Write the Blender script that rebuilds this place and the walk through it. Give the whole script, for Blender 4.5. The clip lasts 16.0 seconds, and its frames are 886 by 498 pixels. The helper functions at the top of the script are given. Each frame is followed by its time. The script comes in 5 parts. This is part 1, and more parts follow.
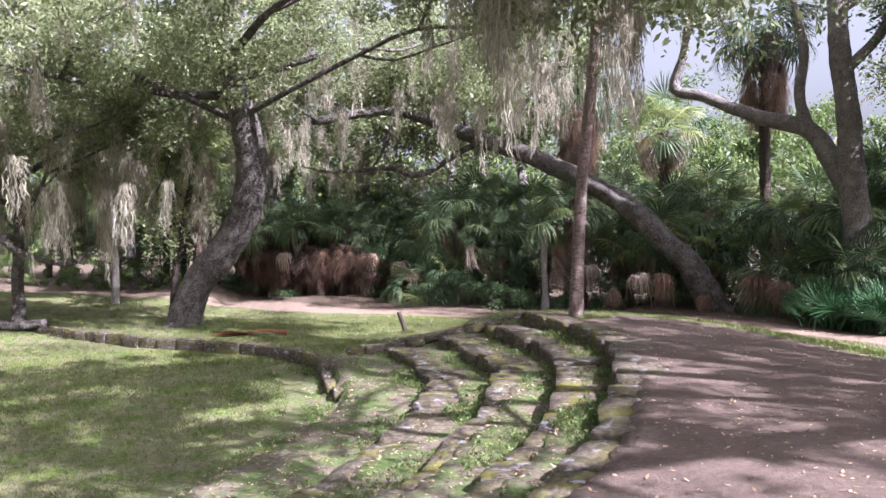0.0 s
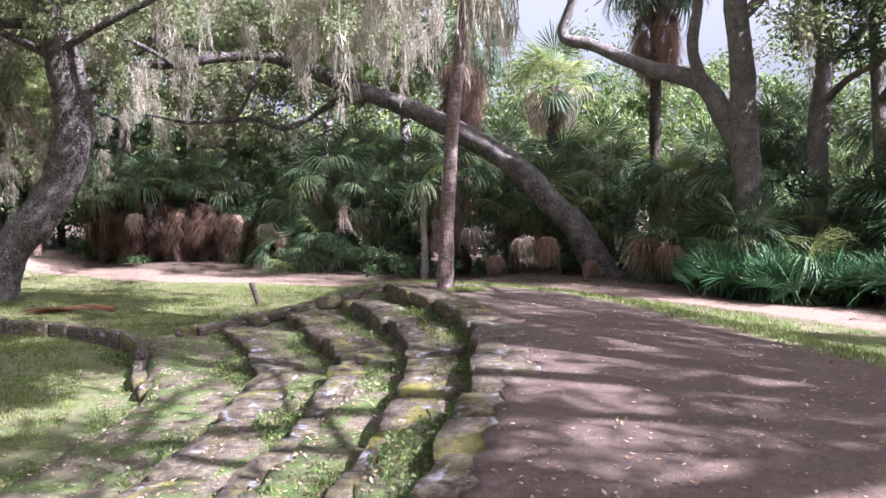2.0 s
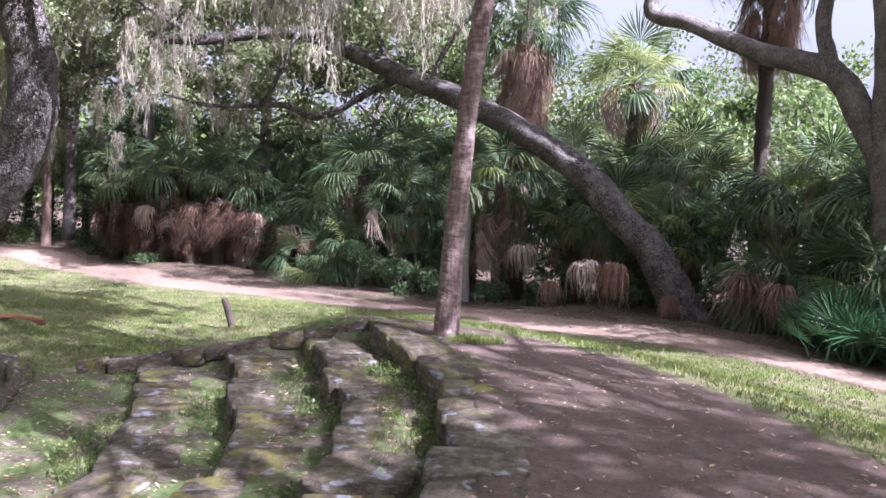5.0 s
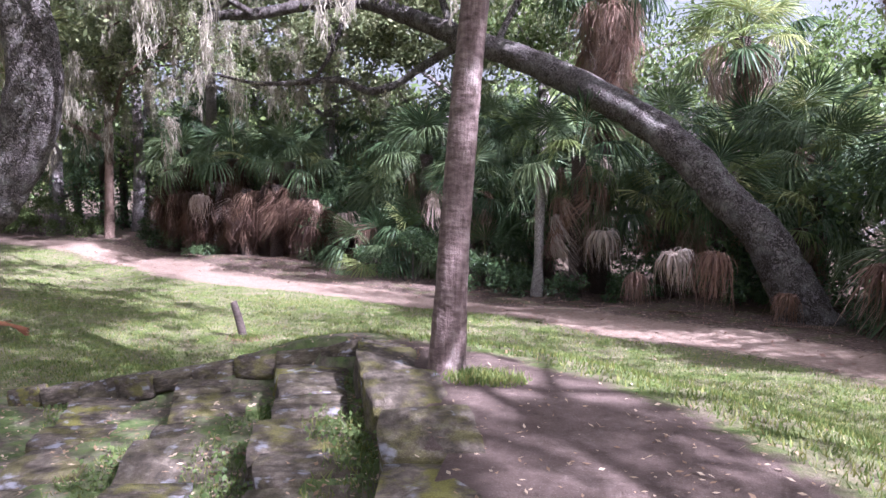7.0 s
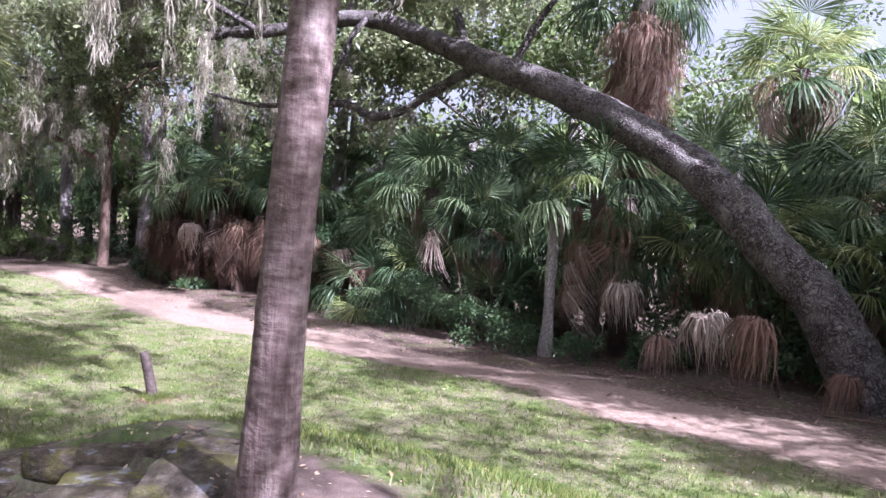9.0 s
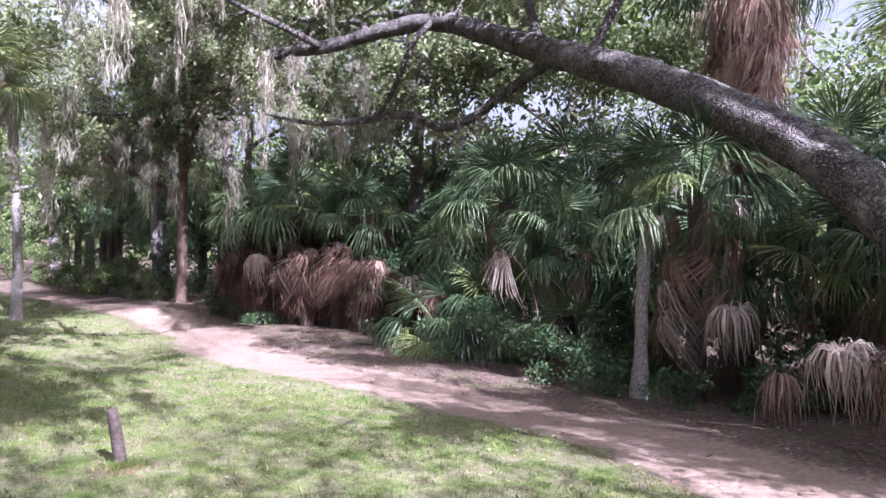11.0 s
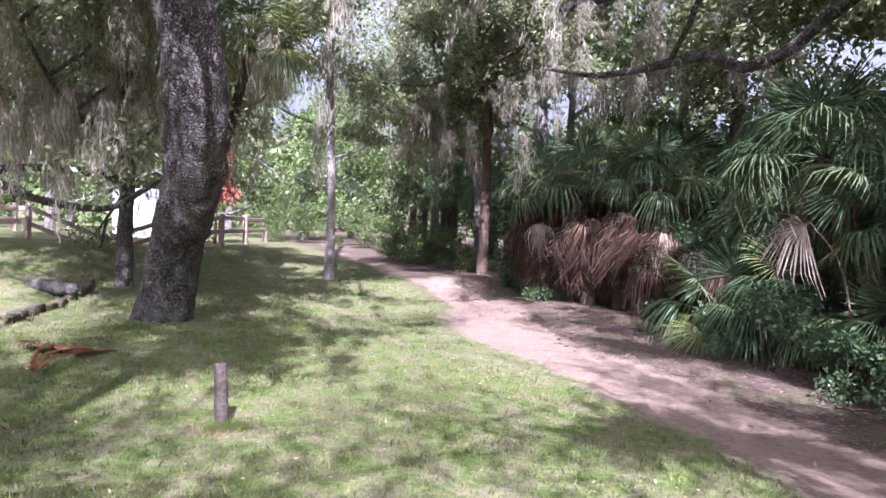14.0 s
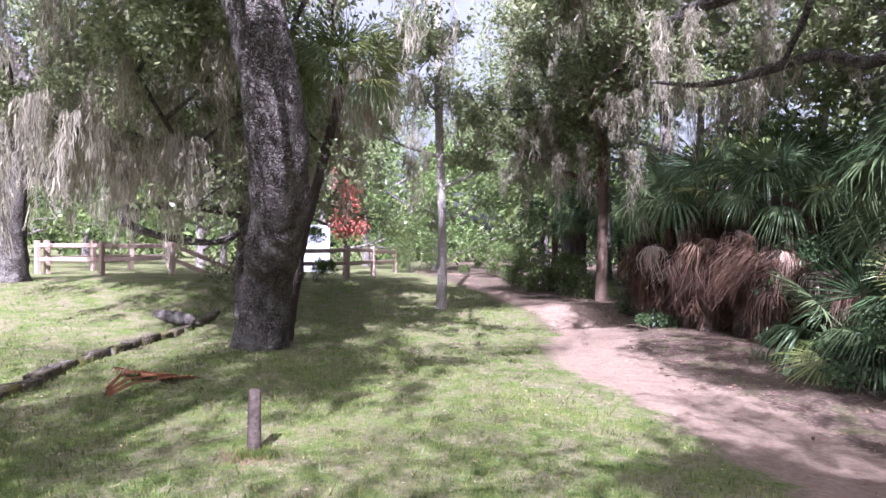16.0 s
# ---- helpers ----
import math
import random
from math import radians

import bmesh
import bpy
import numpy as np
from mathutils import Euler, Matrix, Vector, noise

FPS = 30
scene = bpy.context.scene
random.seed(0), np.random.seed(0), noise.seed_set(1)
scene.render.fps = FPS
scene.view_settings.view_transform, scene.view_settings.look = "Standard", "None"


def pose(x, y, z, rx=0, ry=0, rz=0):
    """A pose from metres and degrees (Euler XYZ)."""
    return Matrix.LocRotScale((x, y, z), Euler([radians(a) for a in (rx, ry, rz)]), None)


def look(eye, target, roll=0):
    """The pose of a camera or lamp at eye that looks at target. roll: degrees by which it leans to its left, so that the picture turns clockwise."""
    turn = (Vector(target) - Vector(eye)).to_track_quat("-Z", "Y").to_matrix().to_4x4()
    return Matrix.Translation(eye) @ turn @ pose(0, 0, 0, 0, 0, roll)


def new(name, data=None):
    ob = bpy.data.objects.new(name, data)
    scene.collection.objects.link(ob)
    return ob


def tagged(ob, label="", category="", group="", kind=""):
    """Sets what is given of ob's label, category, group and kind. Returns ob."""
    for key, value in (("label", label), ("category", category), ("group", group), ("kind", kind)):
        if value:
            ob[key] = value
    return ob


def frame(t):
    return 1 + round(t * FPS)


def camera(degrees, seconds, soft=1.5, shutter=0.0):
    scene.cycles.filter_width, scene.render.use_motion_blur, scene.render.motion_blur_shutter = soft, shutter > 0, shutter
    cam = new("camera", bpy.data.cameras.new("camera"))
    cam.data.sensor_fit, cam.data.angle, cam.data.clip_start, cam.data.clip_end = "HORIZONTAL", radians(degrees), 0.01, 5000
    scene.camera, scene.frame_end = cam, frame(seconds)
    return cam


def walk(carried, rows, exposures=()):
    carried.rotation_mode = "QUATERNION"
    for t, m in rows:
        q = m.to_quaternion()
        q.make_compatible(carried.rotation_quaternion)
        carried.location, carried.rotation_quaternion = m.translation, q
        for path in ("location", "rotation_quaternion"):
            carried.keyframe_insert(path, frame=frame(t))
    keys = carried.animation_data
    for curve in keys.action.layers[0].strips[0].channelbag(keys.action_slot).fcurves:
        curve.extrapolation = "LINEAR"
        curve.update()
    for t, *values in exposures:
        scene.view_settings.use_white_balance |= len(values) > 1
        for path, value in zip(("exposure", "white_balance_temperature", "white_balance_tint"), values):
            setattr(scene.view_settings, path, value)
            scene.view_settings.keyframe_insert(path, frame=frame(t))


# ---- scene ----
cam = camera(60.2, 16.0)
PATH = [
    (0, (4.454, 9.632, 1.648), (4.319, 11.627, 1.607), -1.0),
    (0.5, (4.537, 10.103, 1.617), (4.543, 12.102, 1.576), -0.0),
    (1, (4.727, 10.688, 1.614), (4.839, 12.684, 1.554), 1.2),
    (1.5, (4.887, 11.33, 1.621), (5.025, 13.323, 1.524), 0.7),
    (2, (5.151, 11.947, 1.603), (5.282, 13.937, 1.455), -0.7),
    (2.5, (5.313, 12.58, 1.573), (5.39, 14.572, 1.408), -0.2),
    (3, (5.49, 13.205, 1.561), (5.575, 15.2, 1.446), 0.9),
    (3.5, (5.612, 13.864, 1.593), (5.604, 15.861, 1.471), 2.7),
    (3.7, (5.66, 14.158, 1.601), (5.631, 16.155, 1.491), 2.7),
    (5.8, (6.549, 17.191, 1.437), (6.426, 19.181, 1.277), 2.2),
    (6, (6.614, 17.462, 1.453), (6.428, 19.445, 1.263), 2.1),
    (6.5, (6.809, 18.118, 1.473), (6.494, 20.082, 1.27), 0.2),
    (7, (6.961, 18.723, 1.465), (6.623, 20.686, 1.291), 1.0),
    (7.5, (7.121, 19.349, 1.485), (6.803, 21.32, 1.363), 1.2),
    (8, (7.326, 19.966, 1.506), (6.977, 21.934, 1.419), 2.2),
    (8.2, (7.383, 20.213, 1.478), (7.006, 22.176, 1.395), 2.8),
    (10.3, (7.888, 22.791, 1.378), (7.285, 24.697, 1.326), 0.9),
    (10.5, (7.906, 23.012, 1.348), (7.274, 24.908, 1.297), 0.6),
    (11, (7.972, 23.625, 1.347), (7.197, 25.468, 1.33), 0.8),
    (11.5, (8.118, 24.165, 1.354), (7.161, 25.922, 1.34), 0.6),
    (12, (8.224, 24.707, 1.3), (7.227, 26.441, 1.275), 1.8),
    (12.5, (8.445, 25.248, 1.219), (7.371, 26.933, 1.137), 1.7),
    (13, (8.454, 25.752, 1.151), (7.189, 27.297, 1.039), 3.1),
    (13.5, (8.517, 26.209, 1.028), (7.036, 27.551, 0.958), 4.4),
    (14, (8.589, 26.577, 1.021), (7.042, 27.842, 0.942), 2.2),
    (14.5, (8.660, 26.920, 1.045), (7.051, 28.108, 1.004), 0.6),
    (15, (8.699, 27.264, 1.033), (7.011, 28.336, 1.032), 1.1),
    (15.5, (8.733, 27.568, 1.001), (7.022, 28.603, 0.983), 1.6),
    (16, (8.853, 27.681, 0.944), (7.087, 28.619, 0.935), 0.6),
]
walk(cam, [(t, look(eye, target, roll)) for t, eye, target, roll in PATH], [(0.0, 2.18, 5400, 25), (2.0, 2.34, 5350, 27), (11.0, 2.34, 5100, 32), (16.0, 2.12, 5200, 30)])

# ---- light ----
SUN_EL, SUN_AZ = 41.0, 124.0          # degrees; azimuth clockwise from +y
world = bpy.data.worlds.new("sky")
scene.world = world
world.use_nodes = True
wn = world.node_tree.nodes
sky = wn.new("ShaderNodeTexSky")
sky.sky_type, sky.sun_disc = "NISHITA", False
sky.sun_elevation, sky.sun_rotation = radians(SUN_EL), radians(SUN_AZ)
sky.air_density, sky.dust_density = 1.0, 7.0
wn["Background"].inputs["Strength"].default_value = 0.07
haze = wn.new("ShaderNodeHueSaturation")          # thin white haze over the blue
haze.inputs["Saturation"].default_value = 0.15
world.node_tree.links.new(sky.outputs[0], haze.inputs["Color"])
warm = wn.new("ShaderNodeMix")
warm.data_type, warm.blend_type = "RGBA", "MULTIPLY"
warm.inputs[0].default_value, warm.inputs[7].default_value = 1.0, (1.0, 0.97, 0.91, 1)
world.node_tree.links.new(haze.outputs[0], warm.inputs[6])
world.node_tree.links.new(warm.outputs[2], wn["Background"].inputs["Color"])
sun = new("sun", bpy.data.lights.new("sun", "SUN"))
sun.data.energy, sun.data.angle, sun.data.color = 5.0, radians(0.6), (1.0, 0.94, 0.86)
toward = Vector((math.sin(radians(SUN_AZ)) * math.cos(radians(SUN_EL)), math.cos(radians(SUN_AZ)) * math.cos(radians(SUN_EL)), math.sin(radians(SUN_EL))))
sun.matrix_world = look(toward * 50, (0, 0, 0))

rng = np.random.default_rng(7)


# ---- materials ----
class Graph:
    """A small helper round a material's node tree."""

    def __init__(self, name):
        self.mat = bpy.data.materials.new(name)
        self.mat.use_nodes = True
        self.nodes, self.links = self.mat.node_tree.nodes, self.mat.node_tree.links
        self.bsdf, self.out = self.nodes["Principled BSDF"], self.nodes["Material Output"]

    def add(self, kind, **inputs):
        n = self.nodes.new(kind)
        for k, v in inputs.items():
            self.put(n, k.replace("_", " "), v)
        return n

    def put(self, n, key, v):
        if isinstance(v, bpy.types.NodeSocket):
            self.links.new(v, n.inputs[key])
        else:
            n.inputs[key].default_value = v

    def coords(self, kind="Object", stretch=None):
        c = self.nodes.new("ShaderNodeTexCoord").outputs[kind]
        if stretch:
            c = self.add("ShaderNodeMapping", Vector=c, Scale=stretch).outputs[0]
        return c

    def noise(self, scale, detail=4.0, vec=None, rough=0.55):
        n = self.add("ShaderNodeTexNoise", Scale=scale, Detail=detail, Roughness=rough)
        self.links.new(vec or self.coords(), n.inputs["Vector"])
        return n.outputs["Fac"]

    def ramp(self, fac, stops):
        n = self.nodes.new("ShaderNodeValToRGB")
        self.links.new(fac, n.inputs[0])
        e = n.color_ramp.elements
        while len(e) < len(stops):
            e.new(0.5)
        for el, (p, c) in zip(e, stops):
            el.position, el.color = p, (*c, 1) if len(c) == 3 else c
        return n.outputs[0]

    def mix(self, fac, a, b, mode="MIX"):
        n = self.nodes.new("ShaderNodeMix")
        n.data_type, n.blend_type = "RGBA", mode
        for key, v in ((0, fac), (6, a), (7, b)):
            if isinstance(v, bpy.types.NodeSocket):
                self.links.new(v, n.inputs[key])
            else:
                n.inputs[key].default_value = (*v, 1) if isinstance(v, tuple) else v
        return n.outputs[2]

    def math(self, op, a, b=0.0, clamp=False):
        n = self.nodes.new("ShaderNodeMath")
        n.operation, n.use_clamp = op, clamp
        for i, v in ((0, a), (1, b)):
            if isinstance(v, bpy.types.NodeSocket):
                self.links.new(v, n.inputs[i])
            else:
                n.inputs[i].default_value = v
        return n.outputs[0]

    def bump(self, height, strength=0.5, distance=0.02):
        n = self.add("ShaderNodeBump", Height=height, Strength=strength, Distance=distance)
        self.links.new(n.outputs[0], self.bsdf.inputs["Normal"])

    def finish(self, colour, rough=0.8, sheer=None, spec=0.3):
        self.put(self.bsdf, "Base Color", colour)
        self.put(self.bsdf, "Roughness", rough)
        self.put(self.bsdf, "Specular IOR Level", spec)
        if sheer:
            t = self.nodes.new("ShaderNodeBsdfTranslucent")
            self.put(t, "Color", colour)
            m = self.nodes.new("ShaderNodeMixShader")
            m.inputs[0].default_value = sheer
            self.links.new(self.bsdf.outputs[0], m.inputs[1])
            self.links.new(t.outputs[0], m.inputs[2])
            self.links.new(m.outputs[0], self.out.inputs["Surface"])
        return self.mat


def leaf_material(name, stops, sheer=0.35, rough=0.45, island=True, grain=None):
    """Leaves that differ from one another, and from clump to clump."""
    g = Graph(name)
    r = g.nodes.new("ShaderNodeNewGeometry").outputs["Random Per Island"] if island else g.nodes.new("ShaderNodeObjectInfo").outputs["Random"]
    n = g.noise(0.9 if island else 6.0, 3.0, g.coords("Object"))
    f = g.math("ADD", g.math("MULTIPLY", r, 0.6), g.math("MULTIPLY", n, 0.5))
    c = g.ramp(f, stops)
    if grain:
        v = g.noise(grain, 3.0)
        c = g.mix(0.35, c, g.ramp(v, [(0.3, (0.25, 0.25, 0.25)), (0.7, (1, 1, 1))]), "MULTIPLY")
    return g.finish(c, rough, sheer)


OAK_LEAF = leaf_material("oak_leaf", [(0.1, (0.09, 0.115, 0.05)), (0.5, (0.19, 0.22, 0.105)), (0.8, (0.31, 0.325, 0.17)), (1.0, (0.42, 0.40, 0.24))], 0.5, 0.38)
FAR_LEAF = leaf_material("far_leaf", [(0.1, (0.05, 0.075, 0.022)), (0.5, (0.10, 0.14, 0.045)), (0.9, (0.20, 0.24, 0.08))], 0.4)
LIME_LEAF = leaf_material("lime_leaf", [(0.1, (0.07, 0.11, 0.035)), (0.5, (0.13, 0.185, 0.06)), (0.9, (0.22, 0.27, 0.095))], 0.45)
SHRUB_LEAF = leaf_material("shrub_leaf", [(0.1, (0.028, 0.052, 0.022)), (0.5, (0.055, 0.095, 0.038)), (0.9, (0.11, 0.155, 0.065))], 0.3, 0.36)
RED_LEAF = leaf_material("red_leaf", [(0.1, (0.32, 0.09, 0.07)), (0.6, (0.50, 0.16, 0.125)), (1.0, (0.60, 0.26, 0.21))], 0.4)
FROND = leaf_material("green_frond", [(0.1, (0.03, 0.056, 0.025)), (0.5, (0.075, 0.118, 0.05)), (0.9, (0.18, 0.225, 0.105))], 0.22, 0.5, False, 18.0)
FROND_SAW = leaf_material("palmetto_frond", [(0.1, (0.02, 0.06, 0.022)), (0.5, (0.045, 0.115, 0.045)), (0.9, (0.11, 0.20, 0.085))], 0.2, 0.38, False, 18.0)
FROND_PALE = leaf_material("pale_frond", [(0.1, (0.12, 0.17, 0.05)), (0.5, (0.20, 0.25, 0.08)), (0.9, (0.33, 0.34, 0.13))], 0.4, 0.4, False, 18.0)
FROND_DEAD = leaf_material("dead_frond", [(0.1, (0.15, 0.085, 0.06)), (0.45, (0.27, 0.16, 0.115)), (0.8, (0.39, 0.26, 0.195)), (1.0, (0.52, 0.41, 0.33))], 0.3, 0.7, False, 14.0)
FROND_RUST = leaf_material("rust_frond", [(0.1, (0.025, 0.013, 0.008)), (0.45, (0.06, 0.032, 0.02)), (0.8, (0.125, 0.072, 0.045)), (1.0, (0.34, 0.235, 0.16))], 0.3, 0.75, False, 14.0)
FROND_GREY = leaf_material("bleached_frond", [(0.1, (0.30, 0.22, 0.17)), (0.5, (0.42, 0.33, 0.27)), (0.9, (0.55, 0.47, 0.40))], 0.2, 0.7, False, 14.0)
MOSS = leaf_material("spanish_moss", [(0.1, (0.17, 0.15, 0.115)), (0.5, (0.29, 0.26, 0.20)), (0.9, (0.46, 0.41, 0.31))], 0.5, 0.85)
BLADE = leaf_material("grass_blade", [(0.1, (0.05, 0.085, 0.02)), (0.5, (0.115, 0.16, 0.036)), (0.85, (0.225, 0.225, 0.064)), (1.0, (0.34, 0.28, 0.12))], 0.35, 0.5)
LITTER = leaf_material("fallen_leaf", [(0.1, (0.14, 0.08, 0.045)), (0.5, (0.29, 0.19, 0.11)), (0.9, (0.50, 0.40, 0.28))], 0.15, 0.7)


def bark_material(name, dark, mid, light, stretch, scale, relief=0.03, lichen=None):
    g = Graph(name)
    v = g.coords("Object", stretch)
    cracks = g.add("ShaderNodeTexVoronoi", Scale=scale)
    cracks.feature = "DISTANCE_TO_EDGE"
    warped = g.add("ShaderNodeVectorMath", Vector=v)
    warped.operation = "ADD"
    wob = g.add("ShaderNodeTexNoise", Scale=scale * 0.5, Detail=3.0)
    g.links.new(v, wob.inputs["Vector"])
    g.links.new(wob.outputs["Color"], warped.inputs[1])
    g.links.new(warped.outputs[0], cracks.inputs["Vector"])
    edge = g.math("MULTIPLY", cracks.outputs[0], 4.0, True)
    fine = g.noise(scale * 5, 6.0, v)
    c = g.ramp(g.math("ADD", g.math("MULTIPLY", edge, 0.55), g.math("MULTIPLY", fine, 0.5)), [(0.2, dark), (0.55, mid), (0.95, light)])
    if lichen:
        patch = g.ramp(g.noise(3.2, 5.0, None, 0.65), [(0.46, (0, 0, 0)), (0.72, (1, 1, 1))])
        c = g.mix(g.math("MULTIPLY", patch, 0.6), c, lichen)
    g.bump(g.math("ADD", edge, g.math("MULTIPLY", fine, 0.5)), 0.9, relief)
    return g.finish(c, 0.9, None, 0.15)


OAK_BARK = bark_material("oak_bark", (0.03, 0.024, 0.022), (0.095, 0.078, 0.071), (0.20, 0.172, 0.16), (1.0, 1.0, 0.8), 8.5, 0.03, (0.27, 0.255, 0.225))
GREY_BARK = bark_material("grey_bark", (0.06, 0.048, 0.045), (0.19, 0.16, 0.147), (0.36, 0.315, 0.295), (1.0, 1.0, 0.35), 14.0, 0.02, (0.38, 0.355, 0.33))
PALE_BARK = bark_material("pale_bark", (0.13, 0.108, 0.095), (0.30, 0.265, 0.238), (0.50, 0.455, 0.415), (1.0, 1.0, 0.35), 14.0, 0.012)
BROWN_BARK = bark_material("brown_bark", (0.07, 0.045, 0.035), (0.19, 0.125, 0.095), (0.32, 0.235, 0.185), (1.0, 1.0, 0.25), 18.0, 0.015)
BOOT_BARK = bark_material("palm_boots", (0.03, 0.021, 0.018), (0.10, 0.075, 0.063), (0.23, 0.18, 0.15), (1.0, 1.0, 0.5), 22.0, 0.02)
TWIG = bark_material("twig_bark", (0.04, 0.03, 0.026), (0.10, 0.08, 0.07), (0.19, 0.16, 0.14), (1.0, 1.0, 0.6), 20.0, 0.01)


def palm_bark():
    """A sabal trunk: narrow rings, upright splits, worn pale patches."""
    g = Graph("palm_bark")
    rings = g.noise(9.0, 5.0, g.coords("Object", (1.3, 1.3, 2.6)))
    split = g.noise(30.0, 5.0, g.coords("Object", (1.0, 1.0, 0.18)))
    c = g.ramp(g.math("ADD", g.math("MULTIPLY", rings, 0.65), g.math("MULTIPLY", split, 0.4)), [(0.34, (0.06, 0.04, 0.035)), (0.52, (0.15, 0.105, 0.092)), (0.72, (0.27, 0.205, 0.182))])
    worn = g.ramp(g.noise(5.0, 5.0, g.coords("Object", (1.0, 1.0, 0.5)), 0.7), [(0.56, (0, 0, 0)), (0.66, (1, 1, 1))])
    c = g.mix(g.math("MULTIPLY", worn, 0.3), c, (0.42, 0.36, 0.32))
    g.bump(g.math("ADD", rings, g.math("MULTIPLY", split, 0.8)), 0.8, 0.02)
    return g.finish(c, 0.85, None, 0.2)


PALM_BARK = palm_bark()


def stone_material():
    g = Graph("weathered_stone")
    r = g.nodes.new("ShaderNodeObjectInfo").outputs["Random"]
    vec = g.add("ShaderNodeVectorMath", Vector=g.coords("Object"))
    vec.operation = "ADD"
    g.links.new(g.math("MULTIPLY", r, 40.0), vec.inputs[1])
    v = vec.outputs[0]
    base = g.ramp(g.noise(7.0, 8.0, v, 0.65), [(0.3, (0.042, 0.033, 0.025)), (0.5, (0.115, 0.092, 0.068)), (0.74, (0.26, 0.215, 0.17))])
    pits = g.noise(60.0, 4.0, v)
    c = g.mix(0.5, base, g.ramp(pits, [(0.3, (0.35, 0.33, 0.3)), (0.65, (1, 1, 1))]), "MULTIPLY")
    mossy = g.math("MULTIPLY", g.ramp(g.noise(2.3, 5.0, v, 0.6), [(0.47, (0, 0, 0)), (0.60, (0.85, 0.85, 0.85))]), g.ramp(r, [(0.4, (0.15, 0.15, 0.15)), (0.9, (1, 1, 1))]))
    c = g.mix(mossy, c, g.ramp(pits, [(0.3, (0.10, 0.095, 0.022)), (0.7, (0.26, 0.24, 0.05))]))
    blue = g.ramp(g.noise(3.1, 4.0, g.add("ShaderNodeMapping", Vector=v, Location=(9, 3, 5)).outputs[0]), [(0.60, (0, 0, 0)), (0.68, (1, 1, 1))])
    c = g.mix(g.math("MULTIPLY", blue, 0.6), c, (0.36, 0.36, 0.40))
    g.bump(g.math("ADD", g.noise(14.0, 8.0, v, 0.7), g.math("MULTIPLY", pits, 0.3)), 0.9, 0.03)
    return g.finish(c, 0.92, None, 0.2)


STONE = stone_material()


def ground_material():
    g = Graph("ground_cover")
    v = g.coords("Object")

    def mask(name):
        n = g.nodes.new("ShaderNodeAttribute")
        n.attribute_name = name
        return n.outputs["Fac"]

    n_big, n_mid, n_fine, n_tiny = g.noise(0.35, 5.0, v), g.noise(2.2, 6.0, v, 0.65), g.noise(14.0, 6.0, v, 0.7), g.noise(95.0, 3.0, v)
    grass = g.ramp(n_fine, [(0.28, (0.05, 0.075, 0.02)), (0.5, (0.11, 0.145, 0.038)), (0.72, (0.22, 0.235, 0.07))])
    grass = g.mix(g.ramp(n_mid, [(0.39, (0, 0, 0)), (0.58, (0.85, 0.85, 0.85))]), grass, g.ramp(n_fine, [(0.3, (0.13, 0.105, 0.07)), (0.7, (0.30, 0.245, 0.165))]))
    grass = g.mix(g.math("MULTIPLY", g.ramp(n_tiny, [(0.35, (1, 1, 1)), (0.6, (0, 0, 0))]), 0.55), grass, (0.035, 0.055, 0.018))
    sand = g.ramp(n_fine, [(0.25, (0.15, 0.105, 0.078)), (0.55, (0.25, 0.183, 0.14)), (0.8, (0.36, 0.28, 0.22))])
    sand = g.mix(g.math("MULTIPLY", g.ramp(n_mid, [(0.5, (0, 0, 0)), (0.7, (1, 1, 1))]), 0.5), sand, (0.15, 0.10, 0.08))
    dirt = g.ramp(g.math("ADD", g.math("MULTIPLY", n_mid, 0.4), g.math("MULTIPLY", n_fine, 0.6)), [(0.3, (0.062, 0.043, 0.035)), (0.55, (0.125, 0.089, 0.074)), (0.75, (0.21, 0.16, 0.135))])
    dirt = g.mix(g.math("MULTIPLY", g.ramp(n_tiny, [(0.55, (0, 0, 0)), (0.72, (1, 1, 1))]), 0.35), dirt, (0.36, 0.30, 0.25))
    duff = g.ramp(n_fine, [(0.25, (0.032, 0.022, 0.017)), (0.5, (0.095, 0.066, 0.052)), (0.75, (0.25, 0.185, 0.15))])
    duff = g.mix(g.math("MULTIPLY", g.ramp(n_mid, [(0.5, (0, 0, 0)), (0.62, (1, 1, 1))]), 0.45), duff, (0.10, 0.115, 0.04))
    soil = g.ramp(n_fine, [(0.3, (0.075, 0.06, 0.045)), (0.7, (0.21, 0.17, 0.13))])
    soil = g.mix(g.ramp(n_mid, [(0.42, (0, 0, 0)), (0.58, (0.85, 0.85, 0.85))]), soil, g.ramp(n_fine, [(0.3, (0.05, 0.09, 0.025)), (0.7, (0.14, 0.19, 0.05))]))

    def edged(name, soft=0.16):
        w = g.math("ADD", mask(name), g.math("MULTIPLY", g.math("SUBTRACT", g.math("ADD", g.math("MULTIPLY", n_mid, 0.6), g.math("MULTIPLY", n_fine, 0.4)), 0.5), 1.5))
        return g.ramp(w, [(0.5 - soft, (0, 0, 0)), (0.5 + soft, (1, 1, 1))])

    c = g.mix(edged("litter", 0.2), grass, duff)
    c = g.mix(edged("soil"), c, soil)
    c = g.mix(edged("dirt"), c, dirt)
    c = g.mix(edged("sand", 0.14), c, sand)
    g.bump(g.math("ADD", g.math("ADD", n_fine, g.math("MULTIPLY", n_tiny, 0.5)), g.math("MULTIPLY", n_mid, 0.8)), 0.7, 0.035)
    return g.finish(c, 0.95, None, 0.12)


GROUND = ground_material()


